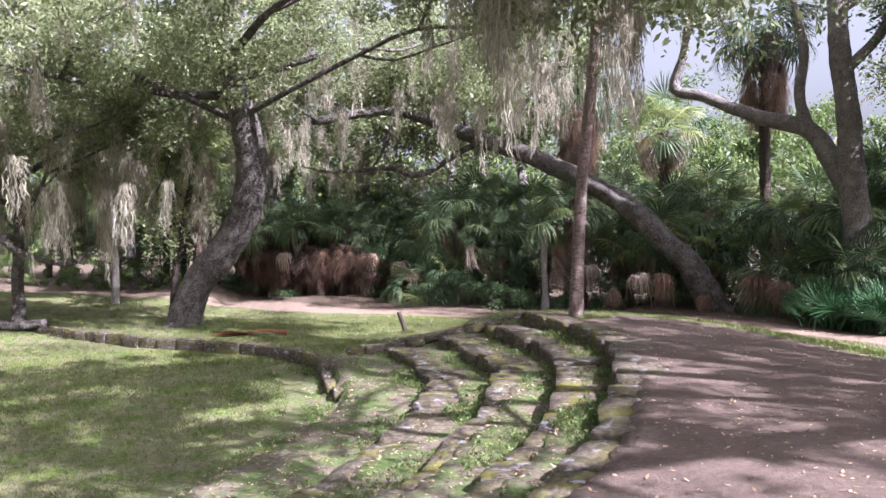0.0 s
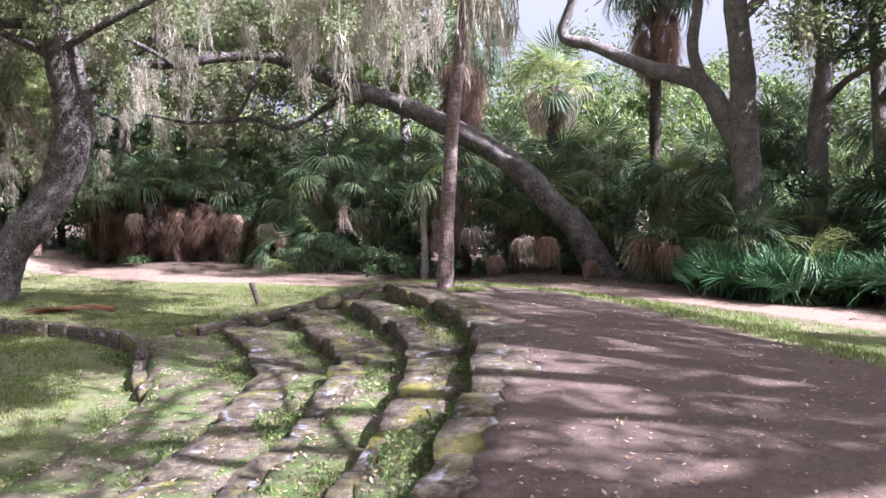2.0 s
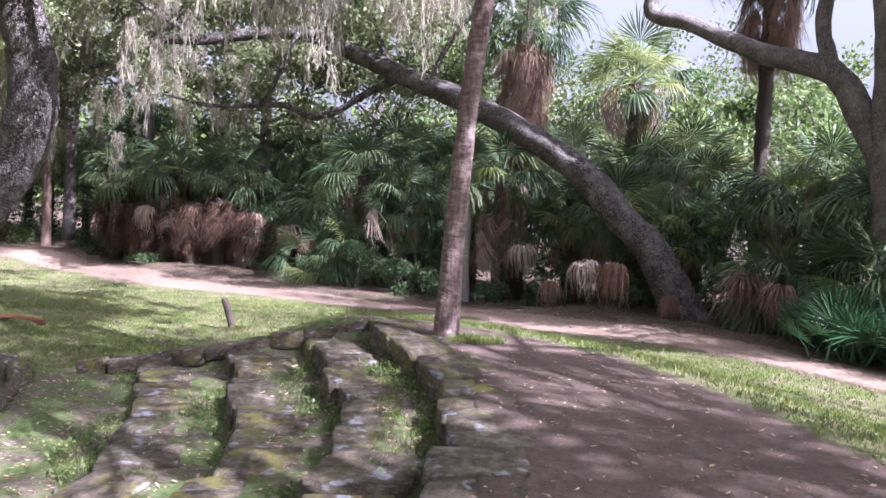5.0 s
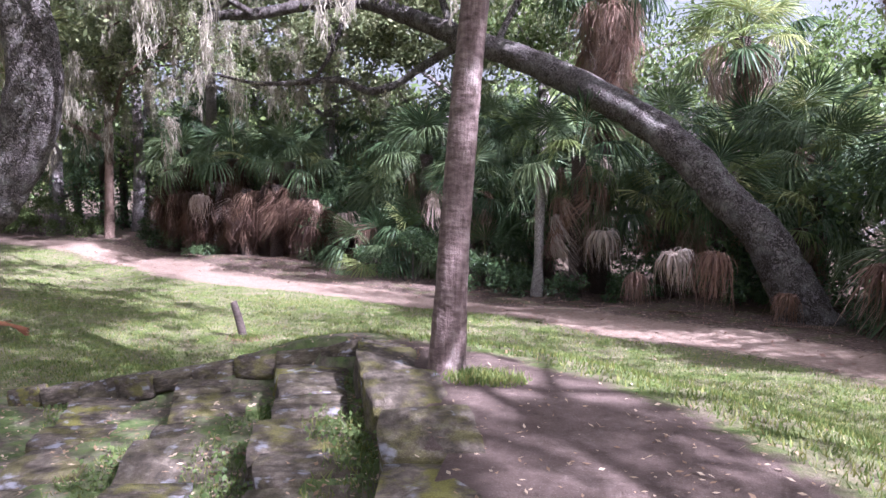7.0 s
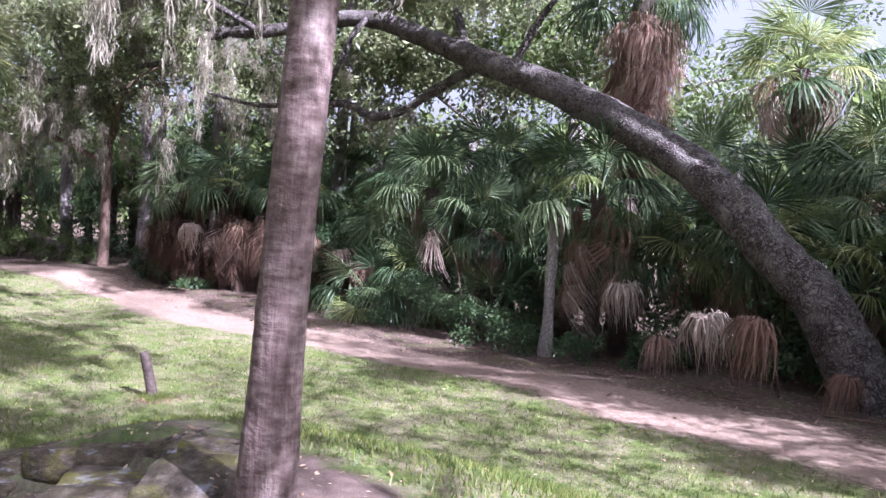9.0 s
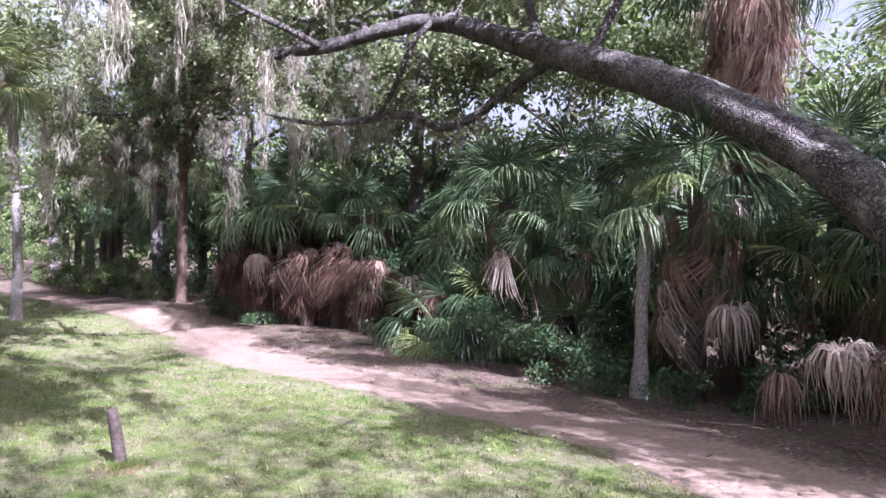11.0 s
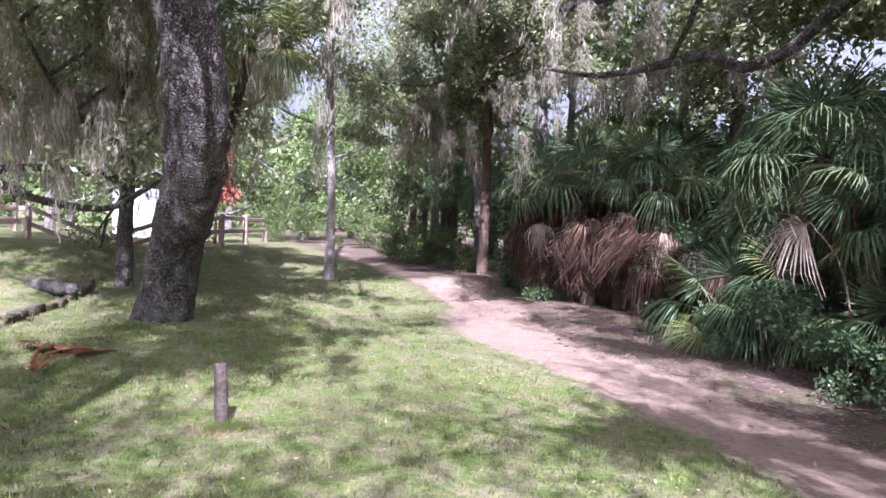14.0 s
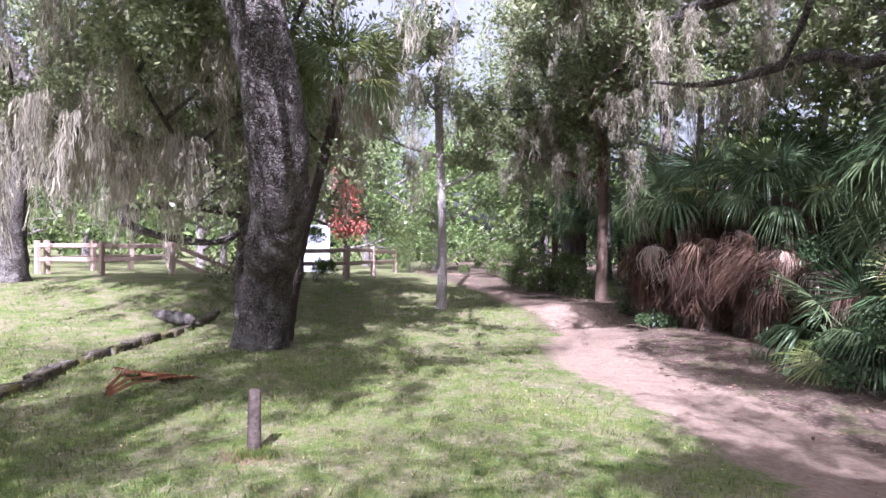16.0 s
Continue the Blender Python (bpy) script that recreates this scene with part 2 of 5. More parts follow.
def wood_material(name, dark, light):
    g = Graph(name)
    n = g.noise(9.0, 6.0, g.coords("Object", (0.6, 3.0, 3.0)))
    c = g.ramp(n, [(0.3, dark), (0.7, light)])
    g.bump(n, 0.5, 0.01)
    return g.finish(c, 0.85, None, 0.2)


POST_WOOD = wood_material("weathered_post", (0.022, 0.016, 0.013), (0.085, 0.064, 0.054))
RAIL_WOOD = wood_material("fence_wood", (0.20, 0.14, 0.115), (0.40, 0.30, 0.25))
PALE_WALL = wood_material("pale_siding", (0.30, 0.31, 0.35), (0.42, 0.43, 0.48))
DARK_ROOF = wood_material("shed_roof", (0.10, 0.085, 0.08), (0.2, 0.17, 0.16))


# ---- mesh helpers ----
def mesh_from(name, verts, quads=None, tris=None, smooth=False):
    """A mesh from arrays of vertices, quads and triangles."""
    me = bpy.data.meshes.new(name)
    verts = np.asarray(verts, np.float32)
    quads = np.zeros((0, 4), np.int32) if quads is None else np.asarray(quads, np.int32).reshape(-1, 4)
    tris = np.zeros((0, 3), np.int32) if tris is None else np.asarray(tris, np.int32).reshape(-1, 3)
    me.vertices.add(len(verts))
    me.vertices.foreach_set("co", verts.ravel())
    me.loops.add(quads.size + tris.size)
    me.loops.foreach_set("vertex_index", np.concatenate([quads.ravel(), tris.ravel()]))
    me.polygons.add(len(quads) + len(tris))
    starts = np.concatenate([np.arange(len(quads)) * 4, quads.size + np.arange(len(tris)) * 3])
    me.polygons.foreach_set("loop_start", starts.astype(np.int32))
    me.polygons.foreach_set("use_smooth", np.full(len(starts), smooth))
    me.update(calc_edges=True)
    return me


def part(name, me, material, parent=None, label="", m=None):
    """Links a mesh as one object, under a thing or a part."""
    if isinstance(me, bmesh.types.BMesh):
        bm, me = me, bpy.data.meshes.new(name)
        bm.to_mesh(me)
        bm.free()
    if material and not me.materials:
        me.materials.append(material)
    ob = new(name, me)
    if parent:
        ob.parent = parent
    if m is not None:
        ob.matrix_basis = m
    return tagged(ob, label)


def thing(name, at, label, category, group="", kind=""):
    """An Empty at a thing's base, for its parts."""
    ob = new(name)
    ob.location = at
    ob.empty_display_size = 0.1
    return tagged(ob, label, category, group, kind)


def spline(points, per=8):
    """Catmull-Rom curve through the points."""
    p = np.asarray(points, float)
    p = np.vstack([2 * p[0] - p[1], p, 2 * p[-1] - p[-2]])
    out = []
    for i in range(1, len(p) - 2):
        for u in np.linspace(0, 1, per, endpoint=False):
            a, b, c, d = p[i - 1], p[i], p[i + 1], p[i + 2]
            out.append(0.5 * (2 * b + (c - a) * u + (2 * a - 5 * b + 4 * c - d) * u * u + (3 * b - a - 3 * c + d) * u ** 3))
    out.append(p[-2])
    return np.array(out)


def tube(points, radii, seg=12, per=8, rough=0.08, flare=0.0, seed=0, ridge=0.0, ridge_step=0.06):
    """A trunk or limb swept along a curve, with an uneven, lumpy skin."""
    c = spline(points, per)
    r = np.interp(np.linspace(0, 1, len(c)), np.linspace(0, 1, len(radii)), radii)
    if flare:
        run = np.concatenate([[0], np.cumsum(np.linalg.norm(np.diff(c, axis=0), axis=1))])
        r = r * (1 + flare * np.exp(-run / 0.35))
    tan = np.gradient(c, axis=0)
    tan /= np.linalg.norm(tan, axis=1)[:, None]
    u = np.cross(tan[0], (0.31, 0.95, 0.05))
    verts = []
    for i in range(len(c)):
        u = u - tan[i] * (u @ tan[i])
        u /= np.linalg.norm(u)
        w = np.cross(tan[i], u)
        for k in range(seg):
            a = 2 * math.pi * k / seg
            d = math.cos(a) * u + math.sin(a) * w
            q = c[i] + d * r[i]
            lump = noise.noise(Vector(q * 2.2) + Vector((seed * 3.1, 0, 0))) * 0.6 + noise.noise(Vector(q * 6.0)) * 0.4
            verts.append(c[i] + d * r[i] * (1 + rough * lump * 2 + ridge * (((i * 7 + (k // 2) * 3) % 5) / 5 - 0.4)))
    n = len(c)
    i, k = np.meshgrid(np.arange(n - 1), np.arange(seg), indexing="ij")
    k2 = (k + 1) % seg
    quads = np.stack([i * seg + k, i * seg + k2, (i + 1) * seg + k2, (i + 1) * seg + k], -1).reshape(-1, 4)
    verts += [c[0], c[-1]]
    tips = [(len(verts) - 2, (j + 1) % seg, j) for j in range(seg)] + [(len(verts) - 1, (n - 1) * seg + j, (n - 1) * seg + (j + 1) % seg) for j in range(seg)]
    return mesh_from("tube", verts, quads, tips, True)


def leaf_cloud(centres, radii, counts, size, flat=0.7, jitter=0.35, shape=0.42, seed=0):
    """Many small pointed leaves round the centres, with gaps between the clumps."""
    r = np.random.default_rng(seed)
    c = np.repeat(np.asarray(centres, float), counts, 0)
    rad = np.repeat(np.asarray(radii, float), counts)[:, None]
    n = len(c)
    d = r.normal(size=(n, 3))
    d /= np.linalg.norm(d, axis=1)[:, None]
    p = c + d * rad * (r.random((n, 1)) ** 0.45) * (1, 1, flat)
    ax = r.normal(size=(n, 3)) + d * 0.8
    ax[:, 2] -= 0.15
    ax /= np.linalg.norm(ax, axis=1)[:, None]
    side = np.cross(ax, r.normal(size=(n, 3)))
    side /= np.linalg.norm(side, axis=1)[:, None]
    length = size * (1 + jitter * r.normal(size=(n, 1))).clip(0.4, 1.8)
    mid = p + ax * length * 0.5
    v = np.stack([p, mid + side * length * shape * 0.5, p + ax * length, mid - side * length * shape * 0.5], 1).reshape(-1, 3)
    return mesh_from("leaves", v, np.arange(4 * n).reshape(-1, 4))


def blades(p, height, width, lean=0.5, seed=0):
    """Single grass blades, one narrow triangle each."""
    r = np.random.default_rng(seed)
    n = len(p)
    a = r.random(n) * 2 * math.pi
    h = height * (0.5 + r.random(n))
    w = width * (0.7 + 0.6 * r.random(n))
    b = r.random(n) * 2 * math.pi
    side = np.stack([np.cos(a) * w, np.sin(a) * w, np.zeros(n)], 1)
    tip = np.stack([np.cos(b) * h * lean * r.random(n), np.sin(b) * h * lean * r.random(n), h], 1)
    v = np.stack([p - side, p + side, p + tip], 1).reshape(-1, 3)
    return mesh_from("blades", v, None, np.arange(3 * n).reshape(-1, 3))


# ---- the lie of the land ----
WALL = spline([(1.0, 8.0), (2.6, 10.4), (3.8, 12.6), (4.66, 14.5), (5.25, 16.0), (5.83, 18.5), (6.1, 21.0), (6.0, 22.4), (5.7, 23.5), (5.35, 24.6), (5.0, 25.6),
               (4.2, 27.4), (2.5, 29.4), (-0.4, 31.2), (-2.8, 32.2), (-8.0, 34.9), (-16, 37.5)], 12)
WALL_T = np.gradient(WALL, axis=0)
WALL_T /= np.linalg.norm(WALL_T, axis=1)[:, None]
WALL_N = np.stack([-WALL_T[:, 1], WALL_T[:, 0]], 1)      # towards the inner lawn
STEPS = [(0.0, 0.0), (0.74, -0.25), (1.66, -0.48), (2.66, -0.68), (4.2, -0.84)]     # distance in from the top wall, height of the top
LAWN_IN = -1.10
DIRT_EDGE = spline([(5.0, 25.6), (6.2, 25.25), (7.1, 24.5), (7.75, 23.75), (8.15, 22.9), (8.5, 21.9), (8.9, 20.4), (9.5, 18.2), (10.2, 15.0), (10.6, 11.0), (10.4, 6.0), (9.0, 2.0)], 6)
PATHWAY = spline([(16.5, 10), (15.4, 18), (14.3, 22.5), (13.2, 25.6), (11.6, 28.3), (9.6, 30.6), (7.9, 31.7), (6.4, 33.0), (4.4, 34.1), (2.4, 34.9), (-0.6, 35.9), (-3.0, 37.3), (-5.9, 39.5), (-12.5, 41.4), (-20, 44.0), (-40, 53), (-60, 63)], 8)
HEDGE = spline([(19.5, 12), (18.2, 20), (16.2, 25.0), (14.3, 28.0), (12.6, 30.2), (11.4, 32.0), (9.2, 33.4), (8.0, 34.6), (6.0, 36.2), (3.4, 37.4), (0.6, 39.3), (-2.8, 40.6), (-7.0, 42.3), (-11, 43.9), (-17, 45.2), (-23, 46.6), (-40, 55.5), (-60, 66)], 8)
SPOTS = np.array([(2.12, 29.38, -0.93), (-2.0, 31.8, -0.98), (-0.8, 35.2, -0.98), (-4.4, 31.6, -0.88), (-4.5, 36.4, -1.05), (-5.3, 38.6, -1.03), (-8.4, 42, -0.6), (-9.9, 37.7, -0.84), (11.1, 32.7, -0.8), (6, 36.6, -1.08),
                  (-2.9, 40.5, -0.78), (-12.9, 42, -0.66), (-18.9, 31.8, -0.2), (-18, 37.8, -0.33), (12.3, 26.2, -0.76), (14.3, 28, -0.87), (5.8, 30, -0.9), (0.2, 21, -1.0), (-30, 25, -0.1), (-25, 45, -0.35), (20, 15, -0.8), (-6, 10, -1.0)])


def polyline_distance(x, y, line):
    """Distance to a polyline, index of its nearest point, for arrays."""
    best, idx = np.full(x.shape, 1e9), np.zeros(x.shape, int)
    for i, (px, py) in enumerate(line[:, :2]):
        d = (x - px) ** 2 + (y - py) ** 2
        near = d < best
        best[near], idx[near] = d[near], i
    return np.sqrt(best), idx


def inward(x, y):
    """Signed distance in from the top wall (negative on the bare platform)."""
    _, i = polyline_distance(x, y, WALL)
    return (x - WALL[i, 0]) * WALL_N[i, 0] + (y - WALL[i, 1]) * WALL_N[i, 1]


def smooth(a, b, v):
    u = np.clip((v - a) / (b - a), 0, 1)
    return u * u * (3 - 2 * u)


def in_polygon(x, y, poly):
    inside = np.zeros(x.shape, bool)
    for (x0, y0), (x1, y1) in zip(poly, np.roll(poly, -1, 0)):
        cross = ((y0 > y) != (y1 > y)) & (x < (x1 - x0) * (y - y0) / (y1 - y0 + 1e-12) + x0)
        inside ^= cross
    return inside


TOP = WALL[: 10 * 12 + 1]
PLATFORM = np.vstack([TOP[:, :2], DIRT_EDGE])
END_Y = 25.45


def land(x, y):
    """Height of the ground, and how much of each cover lies there."""
    x, y = np.atleast_1d(np.asarray(x, float)), np.atleast_1d(np.asarray(y, float))
    w = 1.0 / (1.2 + (x[..., None] - SPOTS[:, 0]) ** 2 + (y[..., None] - SPOTS[:, 1]) ** 2) ** 2.2
    lawn = (w * SPOTS[:, 2]).sum(-1) / w.sum(-1)
    lawn = lawn + 0.035 * np.sin(x * 0.9 + 1.3) * np.cos(y * 0.75)
    s = inward(x, y)
    on_top = in_polygon(x, y, PLATFORM)
    d_top, _ = polyline_distance(x, y, PLATFORM)
    outer = np.where(on_top, 0.0, lawn * smooth(0.0, 3.4, d_top))
    z = outer.copy()
    tread = np.full(x.shape, LAWN_IN)
    shifted = s + 0.22
    for k, (off, top) in enumerate(STEPS):
        nxt = STEPS[k + 1][0] if k + 1 < len(STEPS) else 1e9
        low = STEPS[k + 1][1] if k + 1 < len(STEPS) else LAWN_IN
        zone = (shifted > off) & (shifted <= nxt)
        bury = 0.03 * np.sin(2.3 * x + 1.1 * y + off) * np.sin(1.7 * y - 1.3 * x) + 0.03 * smooth(-20.5, -16.0, -y)
        tread[zone] = (low - 0.012 + bury)[zone]
    z = np.where((shifted > 0) & (y < END_Y), tread, z)
    inner = (shifted > STEPS[-1][0]) & (y >= END_Y)
    z = np.where(inner, LAWN_IN + 0.0 * s, z)
    fade = np.maximum(smooth(9.0, 16.0, s), smooth(-6.0, -11.0, x))
    z = np.where((s > STEPS[-1][0]), z * (1 - fade) + lawn * fade, z)
    z = z + np.where(shifted > STEPS[-1][0], 0.02 * np.sin(x * 1.7) * np.cos(y * 1.3), 0.0)
    dirt = np.where(on_top, smooth(0.0, 0.5, d_top + 0.22), 0.5 * (1 - smooth(0, 0.4, d_top)))
    dirt = np.where(shifted > 0, 0.0, dirt)
    soil = np.where((shifted > 0) & (shifted < STEPS[-1][0]) & (y < END_Y + 0.4), 1.0, 0.0)
    soil = np.maximum(soil, np.where((y < END_Y) & (shifted >= STEPS[-1][0]), 0.8 * (1 - smooth(4.0, 5.6, s)), 0))
    d_path, i_path = polyline_distance(x, y, PATHWAY)
    half = np.interp(i_path, [0, 30, 60, 88, 100, 112, 140], [0.7, 0.7, 0.75, 0.85, 0.7, 0.4, 0.3])
    sand = 1 - smooth(half - 0.55, half + 0.6, d_path)
    d_hedge, i_h = polyline_distance(x, y, HEDGE)
    beyond = (x - HEDGE[i_h, 0]) * (y * 0 + np.gradient(HEDGE[:, 1])[i_h]) - (y - HEDGE[i_h, 1]) * np.gradient(HEDGE[:, 0])[i_h]
    litter = np.where(beyond < 0, 0.0, 1.0)
    litter = np.maximum(litter, 1 - smooth(1.8, 4.4, d_hedge))
    z = z - 0.03 * sand
    return z, sand, dirt, litter, soil


def height(x, y):
    return float(land(np.array([x]), np.array([y]))[0][0])


# ---- the ground ----
def ground_sheet():
    def steps(lo, hi, cell, far):
        fine = list(np.arange(lo, hi + 1e-6, cell))
        a, b, g = [], [], cell
        p, q = lo, hi
        while p > -far or q < far:
            g *= 1.16
            p, q = p - g, q + g
            a.append(p), b.append(q)
        return np.array(a[::-1] + fine + b)
    xs, ys = steps(-6.0, 12.0, 0.14, 500), steps(11.0, 42.0, 0.14, 500)
    x, y = np.meshgrid(xs, ys)
    parts = land(x.ravel(), y.ravel())
    n, m = len(xs), len(ys)
    v = np.stack([x.ravel(), y.ravel(), parts[0]], 1)
    j, i = np.meshgrid(np.arange(m - 1), np.arange(n - 1), indexing="ij")
    quads = np.stack([j * n + i, j * n + i + 1, (j + 1) * n + i + 1, (j + 1) * n + i], -1).reshape(-1, 4)
    me = mesh_from("ground", v, quads, None, True)
    for name, values in zip(("sand", "dirt", "litter", "soil"), parts[1:]):
        me.attributes.new(name, "FLOAT", "POINT").data.foreach_set("value", values.astype(np.float32))
    return tagged(part("ground", me, GROUND), "patchy lawn with a sandy footpath and a bare earth platform", "ground", kind="structure")


ground_sheet()


def place_points(n, x0, x1, y0, y1, seed, keep):
    r = np.random.default_rng(seed)
    x, y = r.uniform(x0, x1, n), r.uniform(y0, y1, n)
    z, sand, dirt, litter, soil = land(x, y)
    k = keep(x, y, sand, dirt, litter, soil, r.random(n))
    return np.stack([x, y, z - 0.005], 1)[k]


def patchy(x, y):
    return 0.5 + 0.25 * np.sin(1.7 * x + 2.1 * np.sin(0.9 * y)) + 0.25 * np.sin(2.3 * y + 1.4 * np.sin(1.3 * x))


def lawn_blades():
    grass = lambda x, y, sand, dirt, litter, soil, u: (sand < 0.3) & (dirt < 0.35) & (litter < 0.55) & (soil < 0.3) & (u < 0.35 + 0.65 * patchy(x, y))
    near = place_points(170000, -4, 10.5, 25.6, 33.5, 1, grass)
    mid = place_points(90000, -9, 2.4, 15, 27.5, 2, grass)
    far = place_points(90000, -16, 14, 20, 44, 3, grass)
    tagged(part("lawn_grass", blades(near, 0.035, 0.004, 0.9, 1), BLADE), "short patchy lawn grass in dappled light", "grass", kind="stuff")
    tagged(part("lawn_grass", blades(mid, 0.045, 0.007, 0.9, 2), BLADE), "short lawn grass on the inner lawn", "grass", kind="stuff")
    tagged(part("lawn_grass", blades(far, 0.05, 0.010, 0.9, 3), BLADE), "short lawn grass under the trees", "grass", kind="stuff")
    def strips(x, y, sand, dirt, litter, soil, u):
        s = inward(x, y)
        gap = np.zeros(len(x), bool)
        for off, _ in STEPS:
            gap |= (s > off + 0.01) & (s < off + 0.30 + 0.25 * np.sin(1.9 * y + off))
        return gap & (y < END_Y) & (u < patchy(x * 1.3, y * 1.3))
    tuft = place_points(110000, 0, 6.2, 13, 25.4, 4, strips)
    tagged(part("tier_weeds", blades(tuft, 0.055, 0.005, 0.9, 4), BLADE), "weeds growing along the stone tiers", "grass", kind="stuff")
    sprout = place_points(9000, 0, 6.2, 13, 25.4, 24, strips)
    tagged(part("tier_weeds", leaf_cloud(sprout + (0, 0, 0.04), np.full(len(sprout), 0.08), np.full(len(sprout), 9), 0.035, 0.6, shape=0.7, seed=25), LIME_LEAF), "low leafy weeds at the foot of the stone tiers", "weeds", kind="stuff")
    foot = place_points(5000, 5.9, 6.8, 24.1, 25.0, 5, lambda x, y, *a: ((x - 6.33) / 0.38) ** 2 + ((y - 24.32) / 0.28) ** 2 < a[-1])
    tagged(part("weed_tuft", blades(foot, 0.06, 0.006, 1.0, 5), BLADE), "green weeds at the foot of the palm", "grass", kind="stuff")
    edge = place_points(40000, 5.5, 12, 18, 28, 6, lambda x, y, sand, dirt, litter, soil, u: (dirt < 0.45) & (sand < 0.3) & (litter < 0.6))
    tagged(part("bank_grass", blades(edge, 0.05, 0.006, 0.9, 6), BLADE), "grass on the bank below the platform", "grass", kind="stuff")


lawn_blades()


def fallen_leaves():
    def flat(p, size, seed):
        r = np.random.default_rng(seed)
        n = len(p)
        a = r.random(n) * 2 * math.pi
        ln = size * (0.5 + r.random(n))
        ax = np.stack([np.cos(a), np.sin(a), r.normal(0, 0.25, n)], 1) * ln[:, None]
        sd = np.stack([-np.sin(a), np.cos(a), r.normal(0, 0.3, n)], 1) * ln[:, None] * 0.42
        q = p + (0, 0, 0.012)
        v = np.stack([q, q + ax * 0.5 + sd * 0.5, q + ax, q + ax * 0.5 - sd * 0.5], 1).reshape(-1, 3)
        return mesh_from("leaves", v, np.arange(4 * n).reshape(-1, 4))
    dirt = place_points(9500, 3, 10.5, 10, 25.5, 11, lambda x, y, sand, dirt, litter, soil, u: (dirt > 0.3) & (u < 0.3 + 0.7 * patchy(x, y)))
    tagged(part("fallen_leaves", flat(dirt, 0.04, 1), LITTER), "dry fallen leaves scattered on the bare earth", "leaves", kind="stuff")
    tier = place_points(13000, 0, 6.3, 12, 25.6, 12, lambda x, y, sand, dirt, litter, soil, u: soil > 0.5)
    tagged(part("fallen_leaves", flat(tier, 0.045, 2), LITTER), "dry leaves lying on the stone tiers", "leaves", kind="stuff")
    lawn = place_points(7000, -6, 11, 24, 34, 13, lambda x, y, sand, dirt, litter, soil, u: (sand < 0.6) & (u < patchy(y, x) ** 2))
    tagged(part("fallen_leaves", flat(lawn, 0.04, 3), LITTER), "dry leaves lying in the lawn", "leaves", kind="stuff")
    duff = place_points(26000, -14, 16, 24, 45, 14, lambda x, y, sand, dirt, litter, soil, u: (litter > 0.45) & (u < 0.7))
    tagged(part("leaf_litter", flat(duff, 0.07, 4), FROND_DEAD), "brown leaf litter below the thicket", "leaves", kind="stuff")


fallen_leaves()


# ---- the stone tiers ----
def worn_block(seed, detail=3):
    """A rough-hewn block, one metre each way, with worn corners."""
    bm = bmesh.new()
    bmesh.ops.create_cube(bm, size=1.0)
    bmesh.ops.subdivide_edges(bm, edges=bm.edges[:], cuts=detail, use_grid_fill=True)
    for v in bm.verts:
        p = v.co.copy()
        k = sum(1 for a in p if abs(a) > 0.49)
        p *= 1 - 0.03 * max(0, k - 1)
        n = noise.noise_vector(p * 2.6 + Vector((seed * 7.3, seed, 0)))
        v.co = p + Vector((n.x * 0.06, n.y * 0.06, n.z * 0.07))
    for f in bm.faces:
        f.smooth = True
    me = bpy.data.meshes.new("stone_block")
    bm.to_mesh(me)
    bm.free()
    me.materials.append(STONE)
    return me


BLOCKS = [worn_block(i) for i in range(7)]


def offset_line(off):
    return WALL + WALL_N * off


def tier_wall(off, top, foot, depth, y0, y1, x_min, label, length=0.72):
    wall = thing("stone_tier", (0, 0, 0), label, "stone wall", "terrace tiers", "structure")
    line = offset_line(off)
    keep = (line[:, 1] > y0) & (line[:, 1] < y1) & (line[:, 0] > x_min)
    line = line[keep]
    run = np.concatenate([[0], np.cumsum(np.linalg.norm(np.diff(line, axis=0), axis=1))])
    r = random.Random(int(off * 100) + 5)
    at = 0.0
    while at < run[-1] - 0.2:
        ln = min(length * r.uniform(0.6, 1.35), run[-1] - at)
        c = np.array([np.interp(at + ln / 2, run, line[:, i]) for i in (0, 1)])
        t = np.array([np.interp(min(at + ln, run[-1]), run, line[:, i]) - np.interp(at, run, line[:, i]) for i in (0, 1)])
        a = math.atan2(t[1], t[0])
        nrm = np.array([-math.sin(a), math.cos(a)])
        d = depth * r.uniform(0.85, 1.12)
        mid = c - nrm * (d / 2 - r.uniform(-0.03, 0.09))
        h = top - foot + 0.12
        lift = r.uniform(-0.03, 0.02) - (0.16 * min(1.0, max(0.0, (24.2 - c[1]) / 1.8)) if off > 4 else 0.045 * min(1.0, max(0.0, (20.5 - c[1]) / 4)))
        m = Matrix.Translation((mid[0], mid[1], top + 0.01 + lift - h / 2)) @ Euler((r.gauss(0, 0.03), r.gauss(0, 0.03), a + r.gauss(0, 0.05))).to_matrix().to_4x4() @ Matrix.Diagonal((ln * 0.99, d, h, 1))
        part("stone_block", BLOCKS[r.randrange(7)], None, wall, m=m)
        at += ln
    return wall


FEET = [-0.25, -0.48, -0.68, -0.84, LAWN_IN]
for k, (off, top) in enumerate(STEPS):
    if k < 4:
        tier_wall(off, top, FEET[k], 0.6 if k else 0.55, 10.5, END_Y + 0.1 - 0.06 * k, -2, ["pale weathered stone coping of the top tier", "mossy stone tier with weeds at its foot", "worn stone tier with moss patches", "low stone tier half sunk in soil"][k])
    else:
        tier_wall(off, top, FEET[k], 0.22, 22.1, 60, -13.5, "long low stone kerb curving round the inner lawn", 0.6)


